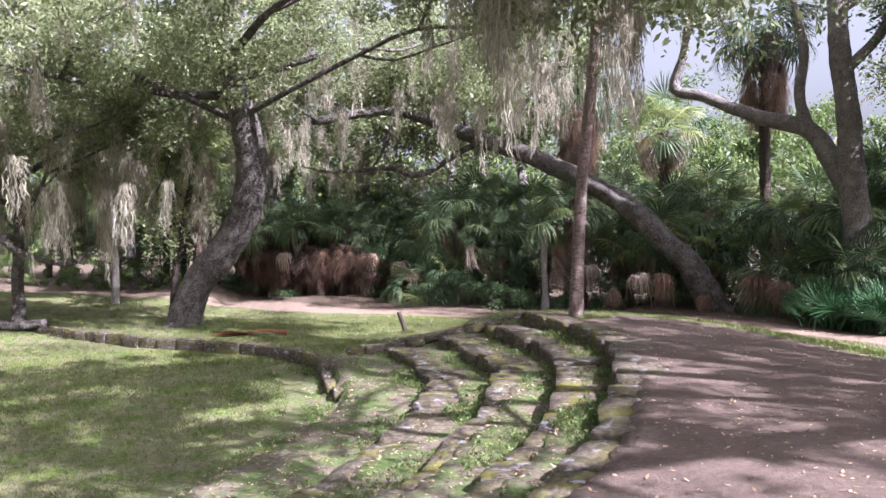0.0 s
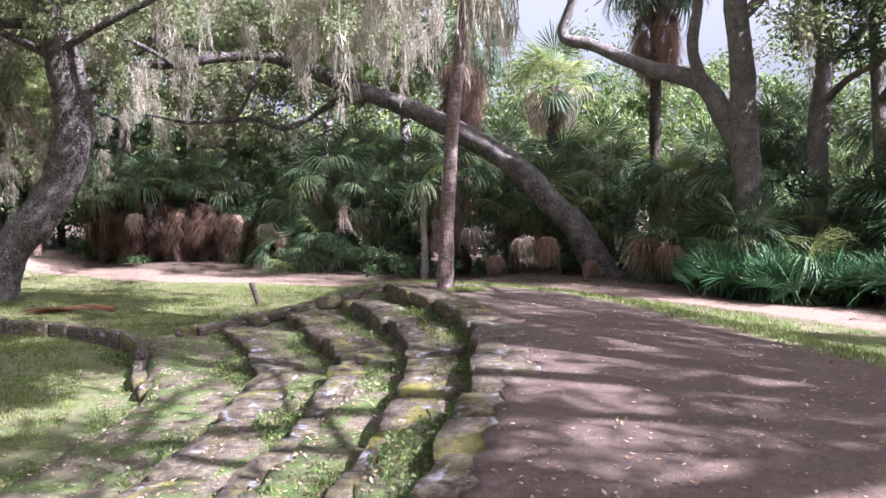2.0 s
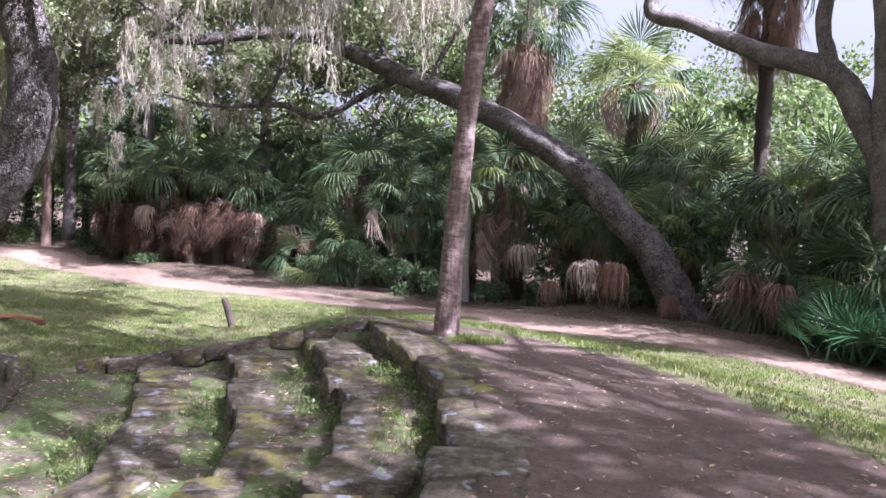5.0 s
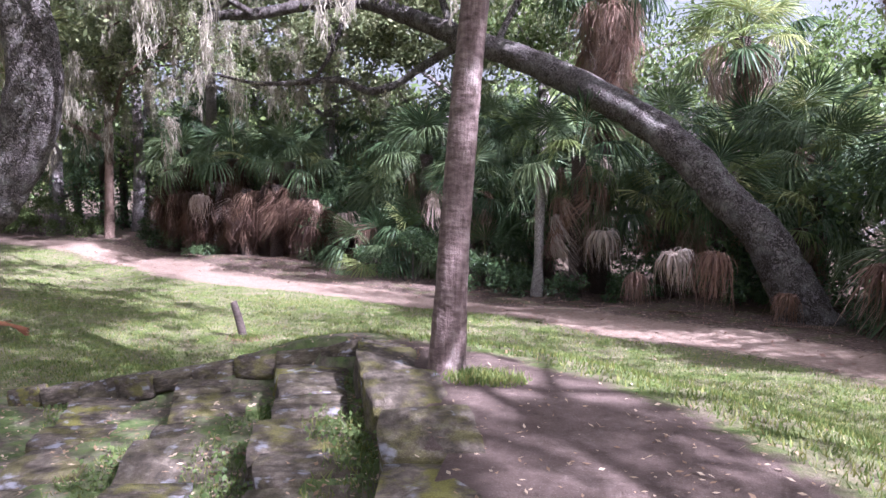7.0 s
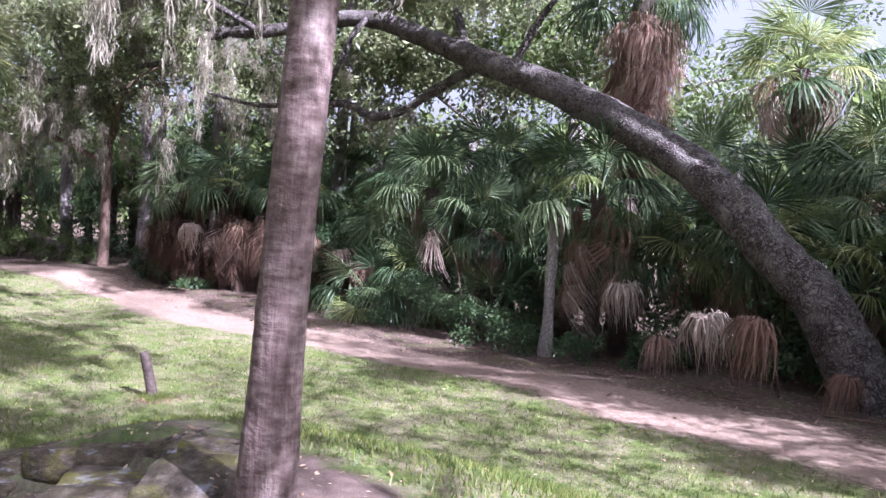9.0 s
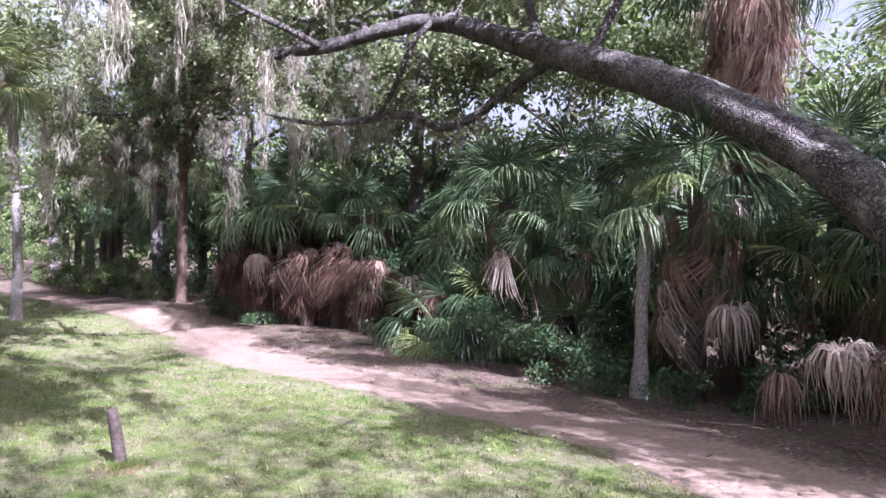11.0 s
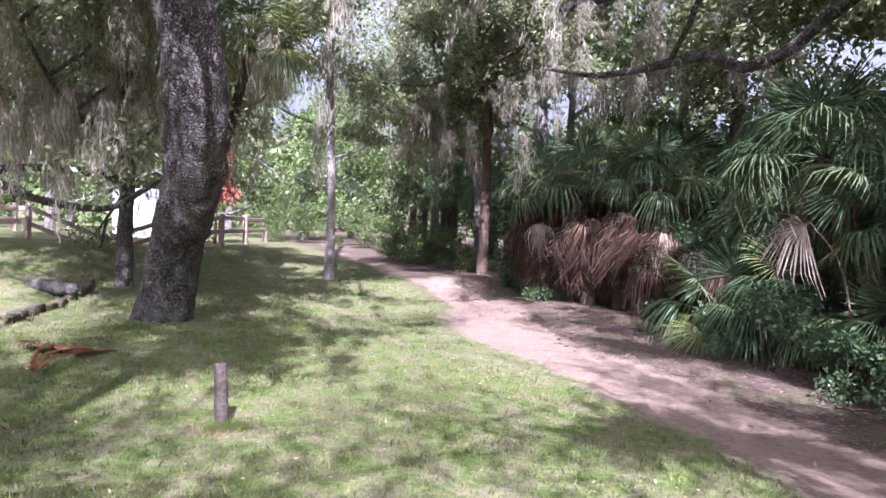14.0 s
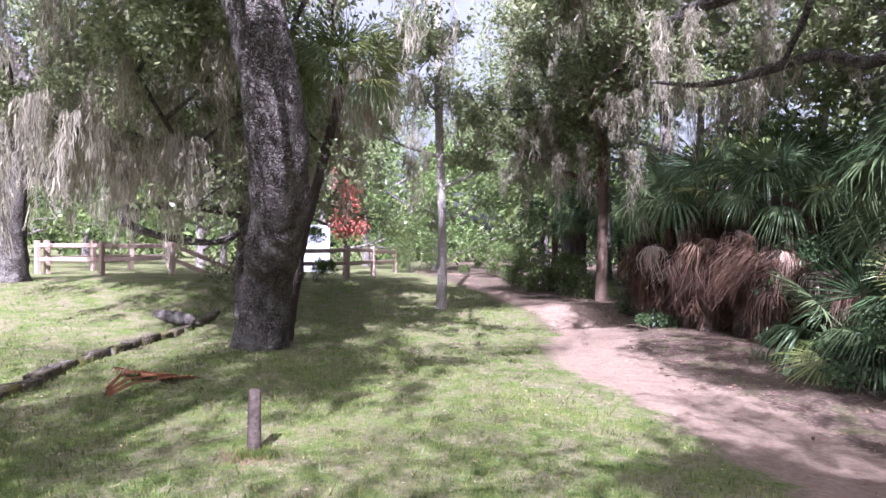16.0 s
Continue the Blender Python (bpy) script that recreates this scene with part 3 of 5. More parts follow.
def end_kerb():
    """The short row of stones where the tiers run into the lawn."""
    wall = thing("stone_kerb", (0, 0, 0), "broken row of stones closing the ends of the tiers", "stone wall", kind="structure")
    r = random.Random(3)
    for i in range(9):
        x = 1.5 + i * 0.42
        z = float(np.interp(x, [0.9, 2.2, 3.3, 4.3, 5.1], [-0.76, -0.58, -0.36, -0.14, 0.03]))
        m = Matrix.Translation((x, END_Y + 0.14 + r.uniform(-0.05, 0.05), z - 0.13)) @ Euler((r.gauss(0, 0.05), -0.2 + r.gauss(0, 0.05), 0.05 + r.gauss(0, 0.06))).to_matrix().to_4x4() @ Matrix.Diagonal((r.uniform(0.36, 0.5), r.uniform(0.18, 0.3), r.uniform(0.16, 0.24), 1))
        part("stone_block", BLOCKS[r.randrange(7)], None, wall, m=m)


end_kerb()


# ---- palms ----
def fan_frond(seed, petiole, radius, spread, droop, ribs=26, split=0.5, fold=0.0, curl=0.25, slim=0.9):
    """A palm fan: a stalk along +x and pleated leaflets that part and hang at their tips."""
    r = np.random.default_rng(seed)
    steps = np.linspace(-spread, spread, ribs)
    base = np.array([petiole, 0, 0.0])
    v, q, tri = [base], [], []
    half = spread / (ribs - 1)
    rows = np.array([0.28, split, 0.75, 1.0])
    wide = np.array([0.28, split, split * 0.62, 0.01]) * half * slim
    for n, a in enumerate(steps):
        a += r.normal(0, 0.03)
        ln = radius * (1 - 0.32 * (abs(a) / 3.0) ** 1.5) * r.uniform(0.85, 1.08)
        d = np.array([math.cos(a), math.sin(a), 0])
        s = np.array([-math.sin(a), math.cos(a), 0])
        hang = droop * r.uniform(0.7, 1.35)
        first = len(v)
        for rr, w in zip(rows, wide):
            sag = hang * max(0, rr - 0.12) ** 2
            out = rr * (1 - 0.35 * min(1.6, sag) * rr)
            c = base + d * ln * out + np.array([0, 0, -ln * sag * 0.75])
            c[2] -= fold * abs(a) ** 1.5 * rr * ln * 0.25
            c[2] += curl * 0.12 * rr * (1 - rr)
            ridge = np.array([0, 0, w * ln * 0.5 * (1 if n % 2 else -1)])
            v += [c - s * w * ln - ridge, c + s * w * ln + ridge]
        tri.append((0, first, first + 1))
        for k in range(len(rows) - 1):
            o = first + k * 2
            q.append((o, o + 1, o + 3, o + 2))
    o = len(v)
    if petiole > 0.02:
        for t in (0, 0.5, 1.0):
            w = 0.022 - 0.012 * t
            zz = 0.04 * math.sin(t * math.pi)
            v += [(petiole * t, -w, zz), (petiole * t, w, zz), (petiole * t, 0, zz + w)]
        for k in (0, 1):
            for j in range(3):
                b, b2 = o + 3 * k + j, o + 3 * k + (j + 1) % 3
                q.append((b, b2, b2 + 3, b + 3))
        tri.append((0, o + 6, o + 7))
    return mesh_from("frond", np.array(v), q, tri)


def with_material(me, material):
    me.materials.append(material)
    return me


GREEN = [with_material(fan_frond(i, p, rad, sp, dr, 40, 0.4, 0.08, 0.25, 0.8), FROND) for i, (p, rad, sp, dr) in enumerate([(0.95, 1.0, 1.9, 0.4), (0.95, 1.05, 2.0, 1.0), (0.85, 1.0, 1.8, 1.75), (1.0, 1.1, 2.1, 1.35)])]
PALE = [with_material(fan_frond(20 + i, 0.8, 1.0, 1.9, dr, 42, 0.36, 0.2, 0.25, 0.75), FROND_PALE) for i, dr in enumerate((0.5, 1.1))]
def skirt_frond(seed, stalk, reach, length, spread, ribs=24, width=0.006):
    """A dead fan: a short stalk along +x whose withered leaflets hang straight down."""
    r = np.random.default_rng(seed)
    v, q = [], []
    for k in range(4):
        t = k / 3
        c = np.array([stalk * t, 0, 0.06 * math.sin(t * 3.1) - 0.05 * t])
        v += [c + (0, -0.02 + 0.01 * t, 0), c + (0, 0.02 - 0.01 * t, 0)]
        if k:
            q.append((2 * k - 2, 2 * k - 1, 2 * k + 1, 2 * k))
    for a in np.linspace(-spread, spread, ribs):
        a += r.normal(0, 0.08)
        out = reach * r.uniform(0.15, 1.0)
        ln = length * r.uniform(0.3, 1.1)
        d = np.array([math.cos(a), math.sin(a), 0])
        w = width * r.uniform(0.6, 1.5)
        b = a + r.normal(0, 0.7)
        side = np.array([-math.sin(b), math.cos(b), 0])
        sway = r.normal(0, 0.09, 2)
        first = len(v)
        for t, g, z in ((0, 0.0, 0.0), (0.2, 0.55, 0.04), (0.42, 0.9, -0.2), (0.7, 1.0, -0.62), (1.0, 0.95, -1.0)):
            c = np.array([stalk, 0, -0.05]) + d * out * g + np.array([sway[0] * t, sway[1] * t, z * ln]) + r.normal(0, 0.008, 3)
            ww = w * (0.5 + 1.3 * math.sin(min(1, t + 0.15) * 3.0) ** 2 * 0.8) * (1 - 0.55 * t)
            if t > 0:
                v += [c - side * ww, c + side * ww]
        q.append((6, 7, first + 1, first))
        for k in range(3):
            o = first + 2 * k
            q.append((o, o + 1, o + 3, o + 2))
    return mesh_from("frond", np.array(v), q)


DEAD = [with_material(skirt_frond(40 + i, 0.4, re, ln, sp, 46), FROND_DEAD) for i, (re, ln, sp) in enumerate([(0.30, 0.95, 1.3), (0.22, 1.15, 1.0), (0.4, 0.8, 1.6)])]
FROND_ORANGE = leaf_material("fresh_dead_frond", [(0.1, (0.22, 0.085, 0.04)), (0.5, (0.38, 0.17, 0.085)), (0.9, (0.5, 0.27, 0.15))], 0.25, 0.7, False, 14.0)
LYING = with_material(fan_frond(41, 0.8, 0.75, 0.42, 0.3, 34, 0.5, 0.1, 0.25, 1.7), FROND_ORANGE)
GREY = [with_material(skirt_frond(60 + i, 0.5, 0.35, ln, sp, 44, 0.007), FROND_GREY) for i, (sp, ln) in enumerate([(1.4, 0.85), (1.1, 1.05)])]
RUST = [with_material(skirt_frond(50 + i, st, re, ln, sp, 50, 0.0065), FROND_RUST) for i, (st, re, ln, sp) in enumerate([(0.45, 0.35, 1.0, 1.2), (0.3, 0.25, 1.25, 1.0), (0.65, 0.4, 0.8, 1.5)])]
BENT = [with_material(skirt_frond(70 + i, 0.1, re, ln, 1.9, 54, 0.009), mat) for i, (re, ln, mat) in enumerate([(0.42, 0.8, FROND_GREY), (0.34, 0.9, FROND_GREY), (0.36, 0.95, FROND_DEAD), (0.28, 1.0, FROND_DEAD)])]
BENT.append(with_material(fan_frond(70, 0.06, 0.9, 1.35, 1.3, 28, 0.35, 0.4, 0.3, 0.8), FROND_GREY))
SAW = [with_material(fan_frond(80 + i, 0.5, 0.62, 1.75, 0.16, 24, 0.33, 0.0, 0.25, 0.8), FROND_SAW) for i in range(3)]


def aim(az, el, twist=0.0):
    return Euler((0, 0, az)).to_matrix().to_4x4() @ Euler((0, -el, 0)).to_matrix().to_4x4() @ Euler((twist, 0, 0)).to_matrix().to_4x4()


def sabal(x, y, stem, greens, deads, seed, label, size=1.0, pale=0.0, grey=0, radius=0.16, lean=(0, 0), group="thicket palms", up=1.35, skirt=0.9, withered=None):
    """A cabbage palm: booted stem, a head of fans, and a skirt of dead ones."""
    r = random.Random(seed)
    z = height(x, y)
    palm = thing("cabbage_palm", (x, y, z), label, "palm", group)
    tip = Vector((lean[0], lean[1], stem))
    pts = [(0, 0, -0.15), (lean[0] * 0.25, lean[1] * 0.25, stem * 0.35), (lean[0] * 0.65, lean[1] * 0.65, stem * 0.7), tuple(tip)]
    part("trunk", tube(pts, [radius * 1.1, radius, radius, radius * 1.05], 9, max(3, int(stem * 3)), 0.12, 0.1, seed, 0.22), BOOT_BARK, palm)
    for i in range(greens):
        u = (i + 0.5) / greens
        el = up - 1.75 * u ** 0.9 + r.gauss(0, 0.12)
        az = i * 2.39996 + r.gauss(0, 0.25)
        me = r.choice(PALE) if r.random() < pale else (GREEN[0] if el > 0.8 else r.choice(GREEN[1:]))
        k = size * r.uniform(0.85, 1.12)
        part("frond", me, None, palm, m=Matrix.Translation(tip) @ aim(az, el, r.gauss(0, 0.25)) @ Matrix.Scale(k, 4))
    for i in range(deads):
        az = i * 2.39996 * 1.3 + r.gauss(0, 0.4)
        el = r.uniform(-0.75, 0.25)
        me = r.choice(GREY) if i < grey else r.choice(withered or DEAD) if r.random() < 0.93 else r.choice(DEAD)
        drop = skirt * r.random() ** 0.8 if skirt > 1 else r.uniform(0, min(skirt, stem * 0.5))
        if withered:
            el, drop = r.uniform(-0.9, 0.2), skirt * 0.5 * r.random() ** 1.5
        part("dead_frond", me, None, palm, m=Matrix.Translation(tip - Vector((0, 0, drop))) @ aim(az, el, r.gauss(0, 0.4)) @ Matrix.Scale(size * r.uniform(0.8, 1.15), 4))
    return palm


def tall_palm():
    """The slim palm beside the platform."""
    x, y = 6.02, 24.53
    palm = thing("tall_palm", (x, y, height(x, y)), "slim cabbage palm with a ringed pinkish-grey trunk", "palm")
    pts = [(-0.02, 0, -0.2), (0.0, 0, 0.3), (0.05, 0.0, 1.4), (0.16, 0.0, 2.9), (0.36, 0.02, 4.6), (0.5, 0.05, 6.4), (0.55, 0.05, 8.6)]
    part("trunk", tube(pts, [0.15, 0.135, 0.115, 0.108, 0.108, 0.11, 0.11], 26, 26, 0.035, 0.12, 3, 0.03), PALM_BARK, palm)
    r = random.Random(4)
    for i in range(26):
        el = 1.3 - 1.9 * (i / 26) + r.gauss(0, 0.1)
        part("frond", r.choice(GREEN), None, palm, m=Matrix.Translation((0.55, 0.05, 8.6)) @ aim(i * 2.4, el, r.gauss(0, 0.2)) @ Matrix.Scale(1.15, 4))


tall_palm()


# the thicket, from the open side round to the far end
def thicket():
    r = random.Random(21)
    run = np.concatenate([[0], np.cumsum(np.linalg.norm(np.diff(HEDGE, axis=0), axis=1))])
    nrm = np.stack([np.gradient(HEDGE[:, 1]), -np.gradient(HEDGE[:, 0])], 1)
    nrm /= np.linalg.norm(nrm, axis=1)[:, None]
    at, i = 9.0, 0
    while at < run[-1] - 40:
        p = np.array([np.interp(at, run, HEDGE[:, k]) for k in (0, 1)])
        n = np.array([np.interp(at, run, nrm[:, k]) for k in (0, 1)])
        for row, (off, lo, hi) in enumerate(((0.7, 0.35, 1.1), (1.9, 1.5, 2.4), (3.6, 2.7, 4.0))):
            q = p + n * (off + r.uniform(-0.4, 0.5)) + np.array([r.uniform(-0.5, 0.5), r.uniform(-0.4, 0.4)])
            stem = r.uniform(lo, hi)
            if row == 0 and (q[0] < 1.5 or 5.0 < q[0] < 12.3) or row == 1 and q[0] < -7.5:
                continue
            if row == 1 and -6.5 < q[0] < 1.2:
                q, stem = q + n * 0.9, stem + 0.35
            sabal(q[0], q[1], stem, r.randint(18, 24), (r.randint(3, 7), r.randint(9, 14), 2)[row], 100 + i * 3 + row,
                  ("young cabbage palm with drooping green fans", "cabbage palm with green fans above a dead brown skirt", "cabbage palm deep in the thicket")[row], r.uniform(0.82, 1.02), 0.2)
        at += r.uniform(1.25, 1.75)
        i += 1


thicket()


def undergrowth():
    """Dark leaves that fill the thicket between the palm stems."""
    r = np.random.default_rng(91)
    k = r.integers(20, 110, 520)
    nrm = np.stack([np.gradient(HEDGE[:, 1]), -np.gradient(HEDGE[:, 0])], 1)
    nrm /= np.linalg.norm(nrm, axis=1)[:, None]
    p = HEDGE[k] + nrm[k] * r.uniform(1.6, 5.5, (520, 1)) + r.normal(0, 0.3, (520, 2))
    c = np.column_stack([p, r.uniform(-0.7, 1.7, 520)])
    tagged(part("undergrowth", leaf_cloud(c, r.uniform(0.4, 0.8, 520), np.full(520, 130), 0.14, 0.9, seed=92), SHRUB_LEAF), "dark undergrowth filling the palm thicket", "shrub", kind="stuff")


undergrowth()
# palms that stand out from the thicket
sabal(-2.6, 40.0, 1.95, 0, 64, 911, "cabbage palm with a wide skirt of rust-brown fans", 1.0, 0.0, 0, skirt=1.6, withered=RUST)
sabal(-0.7, 39.7, 1.75, 0, 56, 912, "half-dead cabbage palm with rust-brown fans", 0.95, 0.0, 0, skirt=1.4, withered=RUST)
sabal(-4.5, 40.5, 1.9, 0, 60, 913, "half-dead cabbage palm with hanging brown fans", 1.0, 0.0, 1, skirt=1.6, withered=RUST)
sabal(0.6, 39.5, 1.4, 0, 34, 914, "low dying cabbage palm with rust-brown fans", 0.8, 0.0, 0, skirt=1.1, withered=RUST)
sabal(-1.65, 39.95, 2.1, 0, 46, 915, "dying cabbage palm with a brown thatch of hanging fans", 0.95, 0.0, 0, skirt=1.8, withered=RUST)
sabal(-3.55, 40.3, 2.15, 0, 46, 916, "dying cabbage palm with a brown thatch of hanging fans", 0.95, 0.0, 1, skirt=1.8, withered=RUST)
sabal(-5.5, 41.0, 2.1, 0, 40, 917, "dying cabbage palm with a brown thatch of hanging fans", 0.95, 0.0, 0, skirt=1.8, withered=RUST)
sabal(-3.6, 41.2, 2.9, 18, 40, 901, "cabbage palm with a thick skirt of red-brown dead fans", 0.92, 0.1, 2, skirt=1.5, withered=RUST)
sabal(-1.6, 40.9, 2.8, 20, 36, 902, "cabbage palm with a red-brown dead skirt", 0.92, 0.15, skirt=1.4, withered=RUST)
sabal(-5.4, 41.6, 2.7, 18, 32, 903, "cabbage palm with hanging dead fans", 0.9, 0.1, skirt=1.3, withered=RUST)
sabal(3.0, 38.9, 3.2, 22, 4, 904, "dark green cabbage palm with broad raised fans", 1.0)
sabal(7.6, 38.4, 7.6, 20, 84, 905, "booted cabbage palm with a dark dead skirt", 1.15, 0.0, 0, 0.24, skirt=3.2)
sabal(7.0, 36.3, 3.2, 14, 30, 906, "cabbage palm with long hanging tan fans", 0.95, 0.1, 8, skirt=1.7)
sabal(13.0, 34.4, 8.6, 24, 66, 907, "tall cabbage palm with a brown skirt of dead fans", 1.0, 0.0, 0, 0.17, up=1.1, skirt=2.4)
sabal(11.5, 42.0, 6.7, 24, 26, 908, "tall cabbage palm with yellow-green fans and a tan skirt", 1.35, 0.8, 10, 0.2)
sabal(-5.25, 31.85, 4.9, 24, 6, 909, "yellow-green cabbage palm behind the oak", 0.95, 0.9, 2, 0.09, (0.5, 0.9), group="lawn palms")


def hanging_dead(x, y, z, size, seed, grey, label, way=None):
    """A dead fan bent over its stalk near the ground."""
    r = random.Random(seed)
    g = height(x, y)
    t = thing("dead_fan", (x, y, g), label, "dead frond", "hanging dead fans")
    part("stalk", tube([(0.5, 0.6, -0.05), (0.3, 0.35, (z - g) * 0.7), (0, 0, z - g)], [0.02, 0.016, 0.012], 6, 5, 0.02), BROWN_BARK, t)
    for i in range(1 if way else 2 if grey else 4):
        me = BENT[4] if way else BENT[(0 if grey else 2) + i % 2]
        if way:
            part("frond", me, None, t, m=Matrix.Translation((0, 0, z - g)) @ aim(*way) @ Matrix.Scale(size, 4))
            continue
        part("frond", me, None, t, m=Matrix.Translation((0, 0, z - g)) @ aim(-2.3 + i * 1.7 + r.gauss(0, 0.4), r.gauss(0, 0.15), r.gauss(0, 0.2)) @ Matrix.Scale(size * r.uniform(0.85, 1.1), 4))


for x, y, z, k, gr in ((7.6, 35.3, 0.55, 0.95, 1), (8.8, 33.0, 0.35, 0.95, 1), (9.35, 32.4, 0.35, 0.85, 0), (11.7, 31.2, 0.35, 1.05, 0), (12.1, 30.6, 0.2, 0.8, 0), (8.2, 34.3, -0.3, 0.6, 0), (10.5, 32.2, -0.3, 0.6, 0), (-3.9, 39.8, 1.0, 0.95, 1), (0.8, 39.0, 0.6, 0.9, 1), (1.4, 38.9, 0.3, 0.8, 0)):
    hanging_dead(x, y, z, k, int(x * 10 + 500), gr, "bleached dead palm fan drooping to the ground" if gr else "brown dead palm fan drooping to the ground")


hanging_dead(3.75, 36.9, 1.15, 1.15, 77, 1, "single bleached palm fan drooping out of the thicket", (-2.75, -0.45, 0.9))


def saw_palmetto(x, y, seed):
    r = random.Random(seed)
    t = thing("saw_palmetto", (x, y, height(x, y)), "dark green saw palmetto with stiff spiky fans", "palmetto", "saw palmettos")
    for i in range(38):
        part("frond", r.choice(SAW), None, t, m=Matrix.Translation((r.gauss(0, 0.25), r.gauss(0, 0.25), 0.05)) @ aim(i * 2.4, r.uniform(0.55, 1.5), r.gauss(0, 0.3)) @ Matrix.Scale(r.uniform(0.95, 1.3), 4))


for i, (x, y) in enumerate(((12.6, 28.6), (13.4, 27.6), (13.9, 28.8), (14.6, 27.2), (15.3, 26.3), (14.9, 28.4), (16.0, 25.2), (12.9, 29.7), (16.4, 26.8), (13.6, 29.6), (17, 23.8), (17.6, 22.0))):
    saw_palmetto(x, y, 300 + i)


# ---- broad-leaved trees ----
def grow(tip, way, length, r0, rnd, depth, segs, ends):
    """Branches of a crown: a list of curves with radii, and the twig ends."""
    pts, p, d = [tuple(tip)], Vector(tip), Vector(way).normalized()
    for i in range(4):
        d = (d + Vector((rnd.gauss(0, 0.22), rnd.gauss(0, 0.22), rnd.gauss(0.03, 0.16)))).normalized()
        p = p + d * length / 4
        pts.append(tuple(p))
        if i >= 1 and depth > 0:
            side = Vector((rnd.gauss(0, 1), rnd.gauss(0, 1), rnd.gauss(0.15, 0.5))).normalized()
            grow(p, (d * 0.5 + side * 0.9), length * rnd.uniform(0.5, 0.72), r0 * 0.5, rnd, depth - 1, segs, ends)
        if depth == 0 or i == 3:
            ends.append((p.copy(), length * 0.36))
    segs.append((pts, r0))


def crown_parts(tree, limbs, seed, leaves, size, clump, material, depth=2, flat=0.65):
    """Limbs as parts, and a crown of leaves round their twigs. limbs: start, direction, length, radius, relative to the tree."""
    rnd = random.Random(seed)
    ends = []
    for start, way, length, r0 in limbs:
        segs = []
        grow(Vector(start), way, length, r0, rnd, depth, segs, ends)
        main = segs.pop()
        limb = part("limb", tube(main[0], [main[1], main[1] * 0.8, main[1] * 0.55, main[1] * 0.3], 8, 4, 0.08, 0, seed), tree["bark"], tree["ob"])
        vs, qs, o = [], [], 0
        for pts, rr in segs:
            me = tube(pts, [rr, rr * 0.6, rr * 0.25], 5, 2, 0.05)
            co = np.zeros(len(me.vertices) * 3)
            me.vertices.foreach_get("co", co)
            vs.append(co.reshape(-1, 3))
            qs += [[k + o for k in f.vertices] for f in me.polygons if len(f.vertices) == 4]
            o += len(co) // 3
            bpy.data.meshes.remove(me)
        if vs:
            tagged(part("twig_mass", mesh_from("twig_mass", np.vstack(vs), qs, None, True), tree["bark"], limb), kind="stuff")
    c = np.array([tuple(e[0]) for e in ends])
    rad = np.array([max(clump * 0.6, min(clump * 1.5, e[1])) for e in ends])
    per = np.full(len(c), max(6, leaves // max(1, len(c))))
    part("crown", leaf_cloud(c, rad, per, size, flat, seed=seed), material, tree["ob"])
    return [tree["ob"].location + e[0] for e in ends]


def oak(name, x, y, pts, radii, limbs, seed, leaves, size, clump, label, bark=None, material=None, seg=18, rough=0.1, flare=0.35, depth=2, category="oak tree", group=""):
    bark, material = bark or OAK_BARK, material or OAK_LEAF
    ob = thing(name, (x, y, height(x, y)), label, category, group)
    part("trunk", tube(pts, radii, seg, 10, rough, flare, seed), bark, ob)
    return ob, crown_parts({"ob": ob, "bark": bark}, limbs, seed, leaves, size, clump, material, depth) if limbs else []


hang = []      # places from which moss can hang
_, e = oak("leaning_oak", -4.58, 31.19, [(-0.05, 0, -0.25), (0.4, 0.0, 1.1), (1.05, -0.06, 1.9), (1.6, -0.14, 2.55), (2.1, -0.34, 3.5), (2.3, -0.6, 4.7), (2.2, -0.95, 5.9), (1.9, -1.25, 7.2), (1.5, -1.3, 8.4)],
           [0.46, 0.43, 0.45, 0.46, 0.46, 0.43, 0.37, 0.27, 0.18],
           [((2.2, -1.0, 5.6), (-1, -0.6, 0.45), 6.0, 0.1), ((2.2, -1.0, 5.8), (1.0, -0.55, 0.4), 8.0, 0.09), ((1.9, -1.2, 6.8), (-0.4, 1, 0.3), 5.5, 0.15), ((1.7, -1.3, 7.6), (0.3, -0.8, 0.4), 5.0, 0.14), ((2.1, -1, 5.9), (-0.9, 0.9, 0.15), 6.0, 0.15), ((1.9, -1.2, 6.8), (0.9, 0.7, 0.3), 5.0, 0.13), ((2.0, -1.1, 6.4), (-0.9, -0.1, 0.1), 6.0, 0.13), ((1.8, -1.3, 7.2), (0.7, -0.9, 0.25), 6.0, 0.13)],
           11, 48000, 0.12, 0.7, "leaning live oak with dark furrowed bark and hanging moss")
hang += e


def crown_mass(tree, centre, spread, clumps, per, size, seed, material=None):
    """More of a crown's leaf clumps, filling an uneven dome."""
    r = np.random.default_rng(seed)
    d = r.normal(size=(clumps, 3))
    d /= np.linalg.norm(d, axis=1)[:, None]
    c = np.array(centre) - np.array(tree.location) + d * np.array(spread) * (r.random((clumps, 1)) ** 0.4)
    part("crown", leaf_cloud(c, r.uniform(0.3, 0.75, clumps), np.full(clumps, per), size, 0.75, seed=seed), material or OAK_LEAF, tree)


